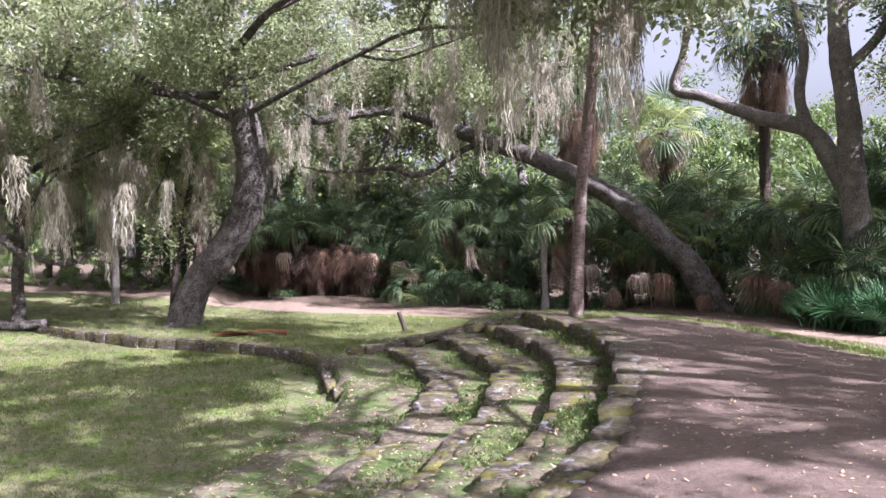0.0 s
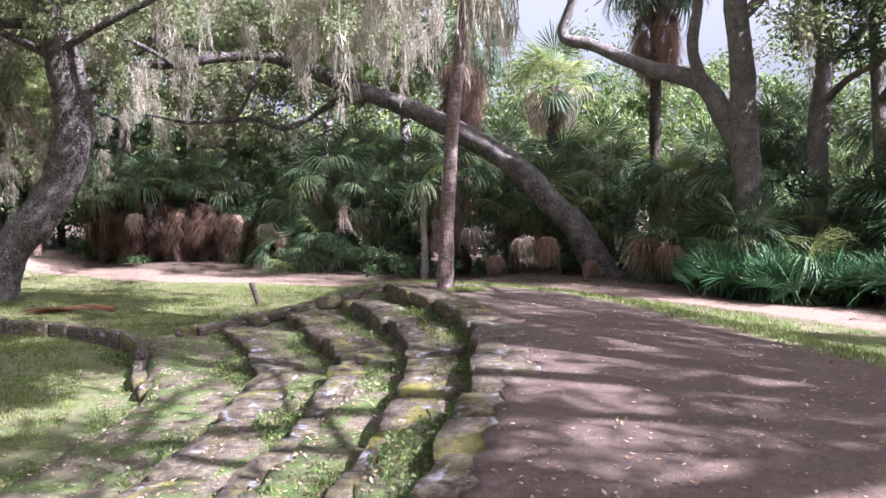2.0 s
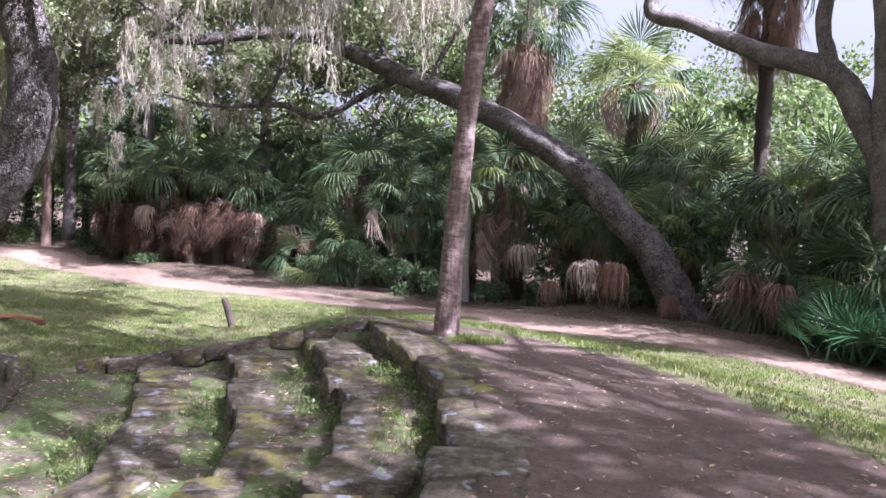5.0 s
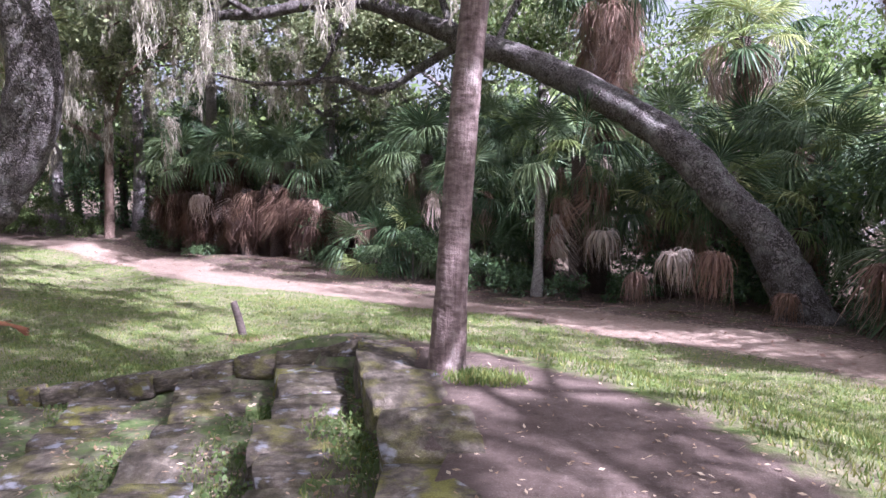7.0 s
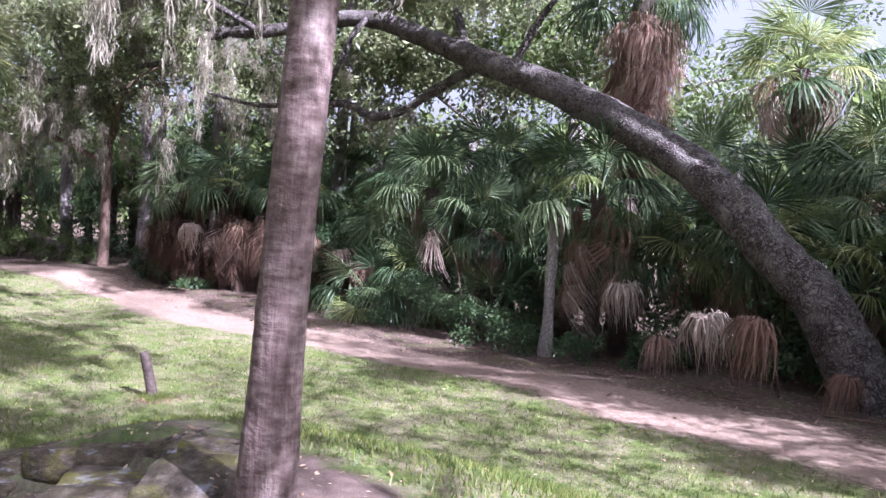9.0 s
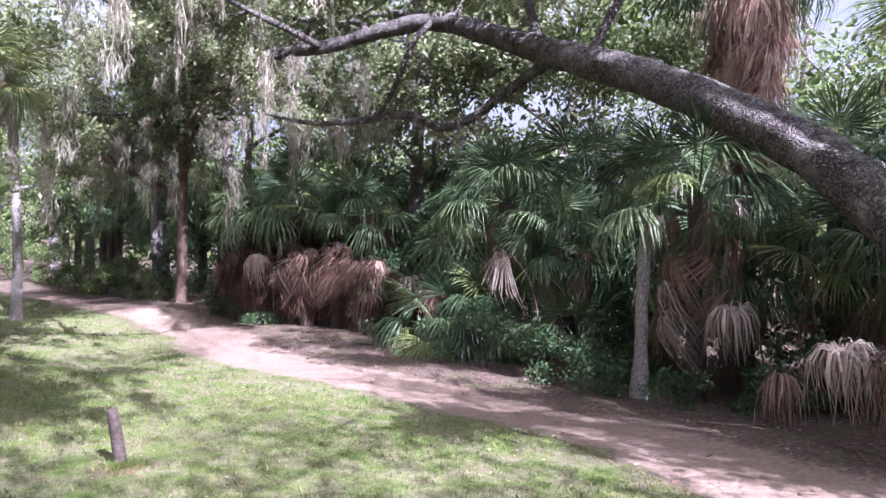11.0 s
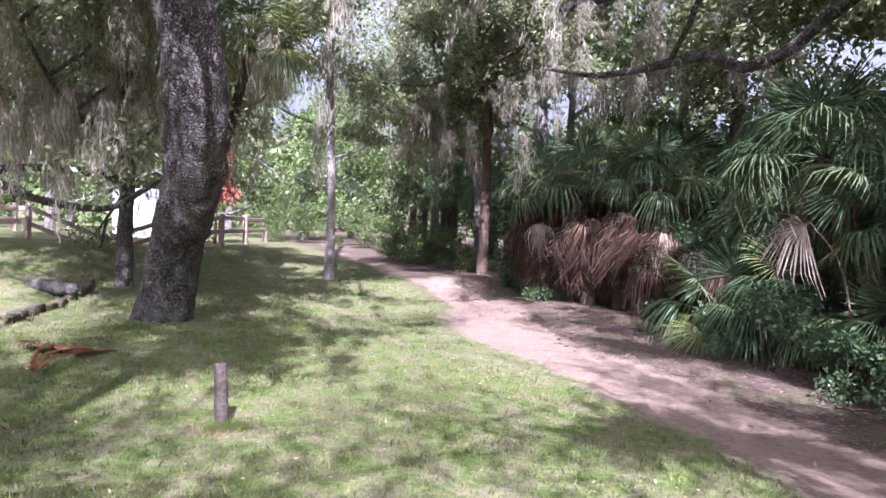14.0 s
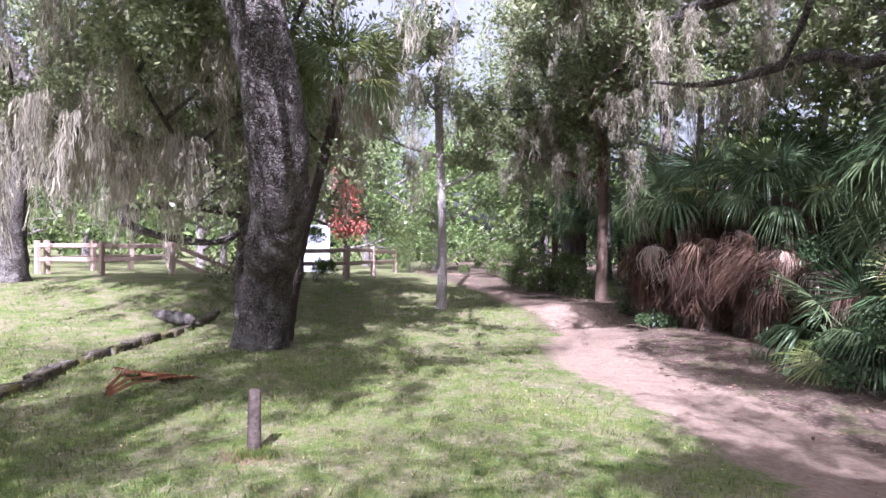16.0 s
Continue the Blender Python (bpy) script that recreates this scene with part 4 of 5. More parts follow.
LO = bpy.data.objects["leaning_oak"]
crown_mass(LO, (-3.6, 29.6, 6.6), (4.6, 3.2, 2.4), 130, 240, 0.12, 61)
crown_mass(LO, (3.9, 27.4, 7.3), (3.2, 2.2, 1.2), 28, 200, 0.12, 62)
AO, e = oak("arching_oak", 11.1, 32.75, [(0.05, -0.05, -0.3), (-0.7, 0.55, 1.3), (-1.4, 1.12, 2.15), (-2.2, 1.75, 3.1), (-3.5, 2.85, 4.1), (-5.3, 4.35, 5.15), (-7.0, 5.75, 5.95), (-9.0, 7.05, 6.9), (-10.5, 7.65, 7.45), (-12.1, 7.85, 7.4), (-13.6, 7.95, 7.2), (-15.2, 7.95, 7.1), (-16.6, 7.75, 6.2)],
           [0.43, 0.38, 0.36, 0.35, 0.33, 0.31, 0.29, 0.25, 0.22, 0.19, 0.17, 0.14, 0.08],
           [((-16.5, 7.75, 6.3), (-1, -0.4, -0.3), 4.0, 0.09), ((-12.5, 7.9, 7.4), (-0.6, 0.6, 0.5), 4.5, 0.11), ((-10.0, 7.5, 7.3), (0.2, 0.6, 0.9), 4.5, 0.12), ((-7.5, 6.2, 6.3), (-0.3, 0.9, 0.8), 4.5, 0.12), ((-13.8, 7.9, 7.2), (-0.5, -0.8, 0.3), 4.0, 0.1), ((-6.2, 5.0, 5.6), (0.3, 0.6, 1.0), 4.0, 0.1)],
           12, 42000, 0.12, 0.6, "great live oak trunk arching low over the thicket", rough=0.12)
hang += e
# high clumps added mostly out of view, to shade the palms below
crown_mass(AO, (4.6, 37.0, 8.2), (4.6, 2.4, 1.2), 50, 150, 0.16, 65)
crown_mass(AO, (1.0, 42.6, 6.2), (6.5, 1.5, 1.8), 130, 150, 0.17, 66)
# its lower limb, which sags and curls under the arch
part("limb", tube([(-7.1, 5.85, 5.9), (-7.8, 6.35, 5.65), (-8.45, 6.45, 5.3), (-9.0, 6.55, 4.95), (-9.8, 6.55, 4.75), (-10.65, 6.55, 5.05), (-11.8, 6.55, 5.0), (-13.0, 6.35, 4.95), (-14.2, 6.1, 5.2)], [0.13, 0.12, 0.115, 0.11, 0.11, 0.1, 0.085, 0.06, 0.03], 10, 8, 0.18), OAK_BARK, AO)
part("limb", tube([(-10.5, 7.5, 7.4), (-10.6, 6.9, 6.9), (-10.75, 6.55, 6.2), (-11.0, 6.5, 5.6), (-11.35, 6.55, 5.1)], [0.08, 0.075, 0.07, 0.06, 0.05], 8, 6, 0.12), OAK_BARK, AO)
sag = [(2.2, 39.3, 4.15), (1.7, 39.3, 4.0), (1.2, 39.3, 3.95), (0.6, 39.3, 4.2), (0.0, 39.3, 4.25), (-0.6, 39.3, 4.2), (-1.2, 39.2, 4.15), (-1.8, 39.1, 4.15), (-2.5, 38.9, 4.2), (3.0, 39.1, 4.7)]
_, e = oak("forked_oak", 14.1, 30.3, [(0.1, 0, -0.3), (0.0, 0.05, 1.0), (-0.1, 0.1, 2.2), (-0.25, 0.15, 4.0), (-0.3, 0.2, 5.5), (-0.5, 0.25, 7.3), (-0.55, 0.3, 9.5)], [0.46, 0.40, 0.38, 0.33, 0.29, 0.27, 0.2],
           [((-0.5, 0.3, 8.2), (0.8, 0.2, 0.7), 4.5, 0.16), ((-0.4, 0.2, 6.6), (0.9, -0.5, 0.5), 4.5, 0.15)],
           13, 16000, 0.13, 0.65, "forked live oak with smooth grey limbs", GREY_BARK)
ob14 = bpy.data.objects["forked_oak"]
part("limb", tube([(-0.05, 0.1, 2.9), (-0.55, 0.5, 4.2), (-1.0, 1.0, 5.2), (-2.1, 2.0, 5.75), (-3.3, 2.9, 6.5), (-4.0, 3.5, 6.9), (-3.75, 3.3, 8.0), (-3.6, 3.2, 9.6)], [0.28, 0.27, 0.25, 0.2, 0.17, 0.16, 0.13, 0.1], 12, 8, 0.1), GREY_BARK, ob14)
part("limb", tube([(-1.0, 1.0, 5.2), (-1.2, 1.1, 6.2), (-1.1, 1.0, 7.4), (-1.4, 1.1, 9.0)], [0.16, 0.15, 0.12, 0.08], 10, 6, 0.1), GREY_BARK, ob14)
# clumps added at the view's top edge to throw shade on litter and palms
crown_mass(ob14, (9.6, 32.4, 8.5), (3.2, 2.0, 1.0), 40, 150, 0.15, 67)
hang += e
for i, (x, y, rr, lean) in enumerate(((15.6, 30.4, 0.36, 0.2), (16.9, 29.4, 0.24, -0.2), (19.5, 25.0, 0.35, 0.3))):
    _, e = oak("thicket_oak", x, y, [(0, 0, -0.3), (lean * 0.3, 0, 2), (lean, 0.1, 4.2), (lean * 2, 0.1, 6.5)], [rr, rr * 0.85, rr * 0.7, rr * 0.5],
               [((lean * 2, 0.1, 5.5), (0.8, -0.3, 0.5), 4.2, 0.12), ((lean * 2, 0.1, 6.3), (-0.3, 0.3, 1), 4.2, 0.12), ((lean, 0, 4.5), (0.2, -1, 0.3), 3.8, 0.1)],
               30 + i, 15000, 0.13, 0.6, "grey-barked oak standing in the thicket", GREY_BARK, group="thicket oaks")
    hang += e
TO = bpy.data.objects["thicket_oak"]
crown_mass(TO, (15.6, 28.6, 6.3), (1.7, 1.5, 1.9), 66, 150, 0.12, 71, SHRUB_LEAF)
crown_mass(AO, (2.0, 36.8, 6.8), (3.6, 1.6, 0.8), 90, 160, 0.13, 72)
# clumps added high up to darken the thicket's far left
crown_mass(AO, (-5.0, 38.6, 8.2), (3.6, 2.0, 0.8), 50, 150, 0.15, 79)
# slim trees on the lawn
_, e = oak("slim_tree", -9.9, 37.6, [(0, 0, -0.2), (0.05, 0.0, 1.5), (0.0, -0.05, 3.6), (-0.1, -0.1, 6.0), (-0.25, -0.1, 9.5), (-0.3, 0, 12)], [0.15, 0.125, 0.115, 0.12, 0.11, 0.09],
           [((0.0, 0, 3.4), (0.8, 0.3, 0.4), 2.2, 0.05), ((-0.05, 0, 4.2), (-0.6, -0.6, 0.4), 2.4, 0.05), ((-0.1, 0, 5.4), (0.4, -0.7, 0.3), 2.4, 0.05)], 14, 9000, 0.12, 0.4, "slim pale-trunked tree on the lawn", PALE_BARK, seg=12, rough=0.06, flare=0.15, category="tree")
_, e = oak("small_oak", -8.4, 42.0, [(0, 0, -0.2), (0.03, 0, 1.5), (0.05, 0, 3.2), (0.1, -0.1, 5.0), (0.2, -0.1, 7.0)], [0.17, 0.15, 0.14, 0.12, 0.08],
           [((0.05, 0, 3.2), (-0.9, -0.5, 0.45), 4.0, 0.1), ((0.05, 0, 3.8), (0.9, -0.4, 0.3), 3.6, 0.09), ((0.1, 0, 4.8), (-0.5, 0.7, 0.5), 3.6, 0.09), ((0.1, 0, 5.6), (0.3, -0.8, 0.5), 3.4, 0.09), ((0.2, 0, 6.6), (-0.2, -0.2, 1), 3.0, 0.08)], 15, 34000, 0.12, 0.55, "small oak with reddish-brown bark at the edge of the thicket", BROWN_BARK, seg=12, flare=0.15)
hang += e * 2
_, e = oak("dark_oak", -10.2, 32.2, [(0, 0, -0.2), (0.0, 0, 1.4), (0.1, 0, 3.0), (0.0, -0.1, 4.6), (-0.2, -0.1, 6.5)], [0.2, 0.17, 0.16, 0.15, 0.1],
           [((0.1, 0, 3.2), (0.7, -0.7, 0.3), 4.5, 0.1), ((0.05, 0, 3.6), (-0.8, -0.5, 0.3), 4.5, 0.1), ((0, 0, 4.4), (0.8, 0.4, 0.3), 4.5, 0.1), ((0, 0, 5.0), (-0.6, 0.7, 0.4), 4.5, 0.1), ((-0.2, 0, 6.3), (0.2, -0.3, 0.9), 3.5, 0.08)], 16, 44000, 0.12, 0.7, "dark slender oak heavily hung with moss")
hang += e * 2
crown_mass(bpy.data.objects["small_oak"], (-8.2, 41.3, 5.4), (3.0, 1.8, 1.7), 90, 200, 0.12, 73)
DO = bpy.data.objects["dark_oak"]
crown_mass(DO, (-9.6, 30.6, 5.6), (4.2, 3.2, 2.0), 130, 230, 0.12, 63)
part("limb", tube([(0, 0, 2.5), (0.7, -1.5, 2.65), (1.5, -2.9, 2.5), (2.1, -2.6, 2.05), (2.4, -1.2, 1.82), (2.55, -0.4, 2.25), (2.7, 0.2, 2.7)], [0.1, 0.09, 0.085, 0.08, 0.07, 0.05, 0.02], 9, 8, 0.2), OAK_BARK, DO)
_, e = oak("mossy_oak", -17.5, 27.0, [(0, 0, -0.3), (0.2, 0, 1.5), (0.6, 0.1, 3.2), (0.8, 0.2, 5.0), (0.7, 0.2, 7.0)], [0.5, 0.42, 0.36, 0.3, 0.2],
           [((0.5, 0.1, 3.0), (0.9, 0.9, -0.02), 7.0, 0.2), ((0.7, 0.2, 3.8), (0.9, -0.3, 0.3), 6.5, 0.2), ((0.8, 0.2, 4.8), (-0.3, 1, 0.3), 6.5, 0.18), ((0.8, 0.2, 5.5), (0.4, 0.9, 0.5), 5.5, 0.15), ((0.7, 0.2, 6.6), (0.2, -0.8, 0.7), 5.0, 0.14)], 17, 50000, 0.13, 0.65, "old live oak draped in long grey moss")
# unseen clumps added sunward of the old oak, to shade its moss
crown_mass(bpy.data.objects["mossy_oak"], (-10.0, 26.2, 8.7), (3.8, 2.4, 0.9), 70, 150, 0.16, 80)
hang += e * 2


# ---- hanging moss ----
def moss_mesh(seed, strands, length, width):
    r = np.random.default_rng(seed)
    v, q = [], []
    for clump in range(7):
        a, d = r.random() * 6.28, width * 0.9 * math.sqrt(r.random())
        at = np.array([math.cos(a) * d, math.sin(a) * d, r.uniform(-0.25, 0.15) * length * 0.5])
        own = length * (0.25 + 0.75 * r.random() ** 1.5)
        bend = r.normal(0, 0.07, 2)
        for s in range(strands // 7):
            u = r.random() ** 1.15
            ln = min(own * r.uniform(0.12, 0.4), own * (1.08 - u) + 0.05)
            thick = 0.065 * (1 - 0.75 * u)
            p = at * (0.1 + 0.7 * min(1.0, 2 * u)) + np.array([bend[0] * u + r.normal(0, thick), bend[1] * u + r.normal(0, thick), -own * u])
            w = r.uniform(0.003, 0.011)
            b = r.random() * 6.28
            s_v = np.array([math.cos(b), math.sin(b), 0])
            drift = r.normal(0, 0.05, 2)
            first = len(v)
            for k in range(5):
                t = k / 4
                c = p + np.array([r.normal(0, 0.012) + drift[0] * t, r.normal(0, 0.012) + drift[1] * t, -ln * t])
                ww = w * (0.35 + 0.9 * math.sin(3 * t)) * (1 - 0.6 * t)
                v += [c - s_v * ww, c + s_v * ww]
            for k in range(4):
                o = first + 2 * k
                q.append((o, o + 1, o + 3, o + 2))
    return with_material(mesh_from("moss", np.array(v), q), MOSS)


MOSSES = [moss_mesh(i, n, ln, w) for i, (n, ln, w) in enumerate(((168, 1.1, 0.16), (189, 1.6, 0.2), (140, 0.7, 0.14), (210, 2.3, 0.22), (203, 1.4, 0.3)))]


def moss_pose(p, r, tall=1.0):
    return Matrix.Translation(p) @ Euler((0, 0, r.random() * 6.28)).to_matrix().to_4x4() @ Matrix.Diagonal((r.uniform(0.8, 1.6), r.uniform(0.8, 1.6), tall * r.uniform(0.7, 1.25), 1))


def moss_tufts(places, seed, kinds, label, tall=1.0):
    r = random.Random(seed)
    for p in places:
        ob = new("moss_tuft", MOSSES[r.choice(kinds)])
        ob.matrix_basis = moss_pose(Vector(p), r, tall)
        tagged(ob, label, "moss", "hanging moss")


def moss_mass(places, seed, kinds, label, tall=1.0):
    """Far curtains of moss, too many to count, in one mesh."""
    r = random.Random(seed)
    vs, qs, o = [], [], 0
    for p in places:
        me = MOSSES[r.choice(kinds)]
        co = np.zeros(len(me.vertices) * 3)
        me.vertices.foreach_get("co", co)
        m = np.array(moss_pose(Vector(p), r, tall))
        co = co.reshape(-1, 3) @ m[:3, :3].T + m[:3, 3]
        vs.append(co)
        n = len(co) // 10
        base = (np.arange(n) * 10)[:, None] + np.array([0, 2, 4, 6])[None]
        qs.append((np.stack([base, base + 1, base + 3, base + 2], -1) + o).reshape(-1, 4))
        o += len(co)
    tagged(part("moss_curtain", mesh_from("moss_curtain", np.vstack(vs), np.vstack(qs)), MOSS), label, "moss", kind="stuff")


rm = random.Random(77)
picks = [p for p in hang if p.z > 2.2]
rm.shuffle(picks)
moss_tufts(picks[:190], 1, [0, 1, 2, 4], "tuft of grey Spanish moss hanging from a limb")
moss_mass(picks[190:470], 2, [0, 1, 2, 4], "grey Spanish moss hanging in the crowns")
moss_tufts([(a + rm.gauss(0, 0.1), b + rm.gauss(0, 0.1), c) for a, b, c in sag], 3, [0, 2, 4], "rust-tinged moss hanging from the sagging limb", 0.8)
# long moss beside the slim palm
moss_tufts([(rm.uniform(3.3, 6.2), rm.uniform(25.2, 29.0), rm.uniform(4.4, 7.4)) for i in range(40)], 4, [0, 1, 2, 4, 4], "long grey moss hanging beside the palm", 1.0)
moss_tufts([(rm.gauss(1.0, 2.0), rm.uniform(29, 33.0), rm.uniform(5.0, 7.5)) for i in range(16)], 5, [1, 3], "long grey moss hanging above the lawn", 0.9)
# curtains round the dark oak and the old oak
moss_mass([(rm.gauss(-9.5, 2.6), rm.gauss(31.5, 2.2), rm.uniform(2.6, 6.0)) for i in range(150)], 6, [1, 3, 3, 4], "long curtains of tan moss under the dark oak", 1.05)
moss_mass([(rm.gauss(-14.5, 3.2), rm.gauss(29.0, 2.4), rm.uniform(3.0, 7.0)) for i in range(170)], 7, [1, 3, 3, 4], "long curtains of grey moss under the old oak", 1.2)
moss_mass([(rm.gauss(-8.3, 1.8), rm.gauss(41.3, 1.2), rm.uniform(2.8, 5.2)) for i in range(46)], 8, [0, 2, 4], "brown-grey moss hanging on the small oak", 1.0)
moss_mass([(rm.gauss(-3.0, 1.8), rm.gauss(40.0, 1.0), rm.uniform(4.0, 6.2)) for i in range(34)], 9, [0, 2, 4], "grey moss hanging from the end of the arching limb", 1.0)

# ---- shrubs and the woods behind ----
def shrub(x, y, w, h, n, seed, material, label, size=0.07, kind="", name="shrub"):
    r = random.Random(seed)
    t = thing(name, (x, y, height(x, y)), label, "shrub", "undergrowth")
    c, rad = [], []
    for i in range(max(5, int(w * 9))):
        a, d = r.random() * 6.28, w * math.sqrt(r.random()) * 0.8
        hh = h * r.uniform(0.1, 1.0) * (1 - 0.5 * (d / w) ** 2)
        c.append((math.cos(a) * d, math.sin(a) * d, hh))
        rad.append(0.16 + 0.18 * r.random() * h)
    for i in range(5):
        q = c[i]
        part("stem", tube([(q[0] * 0.2, q[1] * 0.2, -0.05), (q[0] * 0.6, q[1] * 0.6, q[2] * 0.5), q], [0.014, 0.01, 0.005], 5, 3, 0.02), TWIG, t)
    part("foliage", leaf_cloud(c, rad, np.full(len(c), n // len(c)), size, 0.8, seed=seed), material, t)


rs = random.Random(5)
for i, (x, y, w, h) in enumerate(((3.0, 37.4, 0.9, 1.3), (4.4, 36.8, 0.8, 0.9), (1.9, 38.3, 0.7, 0.9), (5.3, 36.3, 0.8, 0.8), (-5.9, 41.2, 1.0, 0.5), (-4.2, 39.9, 0.8, 0.4), (-11.5, 42.8, 1.4, 1.3), (-13.2, 43.6, 1.5, 1.5), (-15.0, 44.2, 1.6, 1.2), (-10.0, 43.0, 1.0, 0.9), (-17.5, 45.2, 1.8, 1.6), (-20.5, 46.0, 2.0, 2.0), (0.2, 40.6, 1.3, 3.0), (-0.6, 40.2, 1.1, 2.3), (6.9, 35.2, 0.5, 0.5), (8.4, 35.6, 0.9, 1.0), (10.0, 34.2, 0.9, 0.9), (12.2, 32.0, 0.8, 0.8), (5.4, 37.6, 0.9, 1.2), (-6.6, 42.2, 0.9, 1.2), (-16.8, 36.2, 0.9, 2.2), (-23.5, 43.4, 1.6, 3.2))):
    shrub(x, y, w, h, int(2600 * w * max(0.7, h)), 400 + i, SHRUB_LEAF if x > -9 else FAR_LEAF, "dense dark-leaved shrub at the foot of the thicket" if x > -9 else "pale-leaved shrub beside the footpath")


def wood_tree(x, y, h, spread, seed, leaves, size, material, label, low=0.25):
    r = random.Random(seed)
    limbs = [((0, 0, h * u), (math.cos(a), math.sin(a), 0.35), spread * r.uniform(0.8, 1.2), 0.1) for u, a in ((low + (0.72 - low) * k / 6, k * 2.4 + r.random()) for k in range(7))]
    limbs.append(((0, 0, h * 0.75), (0.1, 0.1, 1), h * 0.3, 0.1))
    return oak("woodland_tree", x, y, [(0, 0, -0.4), (r.gauss(0, 0.15), 0, h * 0.3), (r.gauss(0, 0.3), r.gauss(0, 0.3), h * 0.76)], [0.24, 0.2, 0.11], limbs, seed, leaves, size, 0.9, label, GREY_BARK, material, 10, 0.08, 0.2, 1, "tree", "woodland trees")


WOODS = [(-28, 54, 11, 5, 0), (-22, 51, 10, 4.5, 0), (-16, 49.5, 10, 4.5, 0), (-11, 48.5, 9, 4.5, 1), (-6, 48, 10.5, 4.5, 0), (-2, 47, 8.5, 4, 0), (2.5, 46, 10.5, 4.5, 0), (6.0, 45, 11, 4.5, 0), (9.0, 50, 12, 4.5, 0), (15, 43, 6.0, 4, 1), (11, 49, 7, 5, 1), (18, 38, 5.5, 4, 1),
         (22, 35, 6, 4, 1), (20, 50, 8, 6, 0), (-36, 46, 11, 5, 0), (-40, 38, 11, 5, 0), (-36, 30, 10, 5, 0), (-34, 22, 11, 6, 0), (-28, 12, 12, 6, 0), (-31, 35, 8, 5, 0), (-33, 26, 9, 5, 0), (-26.5, 46, 6, 3.5, 1), (-30, 41, 8, 4, 0)]
for i, (x, y, h, sp, lime) in enumerate(WOODS):
    wood_tree(x, y, h, sp, 600 + i, 12000, 0.19, LIME_LEAF if lime else (FAR_LEAF if i % 3 else OAK_LEAF), "bright yellow-green tree behind the thicket" if lime else "broad-leaved woodland tree with lit upper leaves", 0.1)


# tall oaks added mostly above the view, to keep sky light off the thicket
ROOF = [(-13.5, 46.5, 12.5), (-9.5, 45.5, 13), (-5.5, 43.8, 12.5), (-1.5, 43.6, 13)]
for i, (x, y, h) in enumerate(ROOF):
    wood_tree(x, y, h, 4.2, 650 + i, 11000, 0.17, OAK_LEAF, "tall oak added over the palm thicket to darken it", 0.58)


def far_woods():
    r = np.random.default_rng(31)
    a = r.uniform(0, 2 * math.pi, 1500)
    d = r.uniform(56, 72, 1500)
    c = np.stack([np.cos(a) * d - 4, np.sin(a) * d + 25, r.uniform(0, 11, 1500) * r.uniform(0.6, 1, 1500)], 1)
    tagged(part("far_woods", leaf_cloud(c, np.full(1500, 2.4), np.full(1500, 75), 0.75, 0.9, seed=32), FAR_LEAF), "belt of distant woodland round the park", "trees", kind="stuff")


far_woods()
# an oak added behind the walk, trunk unseen; its spreading crown shades lawn and platform
_, e = oak("spreading_oak", 16.5, 12.0, [(0, 0, -0.3), (-0.2, 0.1, 2.0), (-0.5, 0.4, 4.5), (-0.8, 0.6, 6.5), (-0.9, 0.7, 8.5)], [0.6, 0.52, 0.46, 0.38, 0.25],
           [((-0.6, 0.5, 5.5), (-1, 0.9, 0.28), 11.0, 0.13), ((-0.7, 0.5, 6.0), (-1, 0.25, 0.28), 11.0, 0.13), ((-0.8, 0.6, 6.4), (-0.5, 1.2, 0.25), 10.0, 0.12), ((-0.8, 0.6, 7.0), (-1, -0.5, 0.25), 10.0, 0.2), ((-0.9, 0.7, 8.3), (-0.8, 0.6, 0.5), 8.0, 0.18)],
           51, 26000, 0.16, 0.8, "old oak added out of view, its spreading crown placed to shade the platform")
SO = bpy.data.objects["spreading_oak"]
# clumps added above the view to shade platform and inner lawn
crown_mass(SO, (16.5, 11.8, 9.2), (4.0, 4.5, 1.4), 34, 150, 0.22, 64)
crown_mass(SO, (9.5, 7.0, 9.6), (4.6, 3.4, 1.0), 52, 150, 0.2, 68)
part("limb", tube([(-0.6, 0.5, 5.5), (-3.5, 3.5, 7.4), (-7.5, 6.8, 7.6), (-10.5, 8.6, 7.0), (-12.6, 9.2, 6.6)], [0.2, 0.17, 0.14, 0.09, 0.03], 10, 8, 0.12), OAK_BARK, SO)
crown_mass(SO, (5.6, 20.9, 5.1), (1.9, 1.2, 0.8), 26, 170, 0.11, 69)
# more unseen clumps, shading the limb's moss, the tiers and the inner lawn
crown_mass(SO, (8.2, 18.6, 8.6), (2.4, 1.6, 0.7), 34, 150, 0.18, 77)
crown_mass(SO, (11.0, 11.5, 9.2), (2.5, 3.0, 0.7), 22, 150, 0.2, 78)
crown_mass(SO, (7.0, 14.5, 9.3), (4.2, 5.0, 0.9), 95, 150, 0.2, 70)
moss_tufts([(rm.uniform(4.0, 6.7), rm.gauss(20.7, 0.5), rm.uniform(4.6, 6.4)) for i in range(22)], 14, [1, 3, 3, 4], "long grey moss hanging from the limb over the tiers", 1.15)
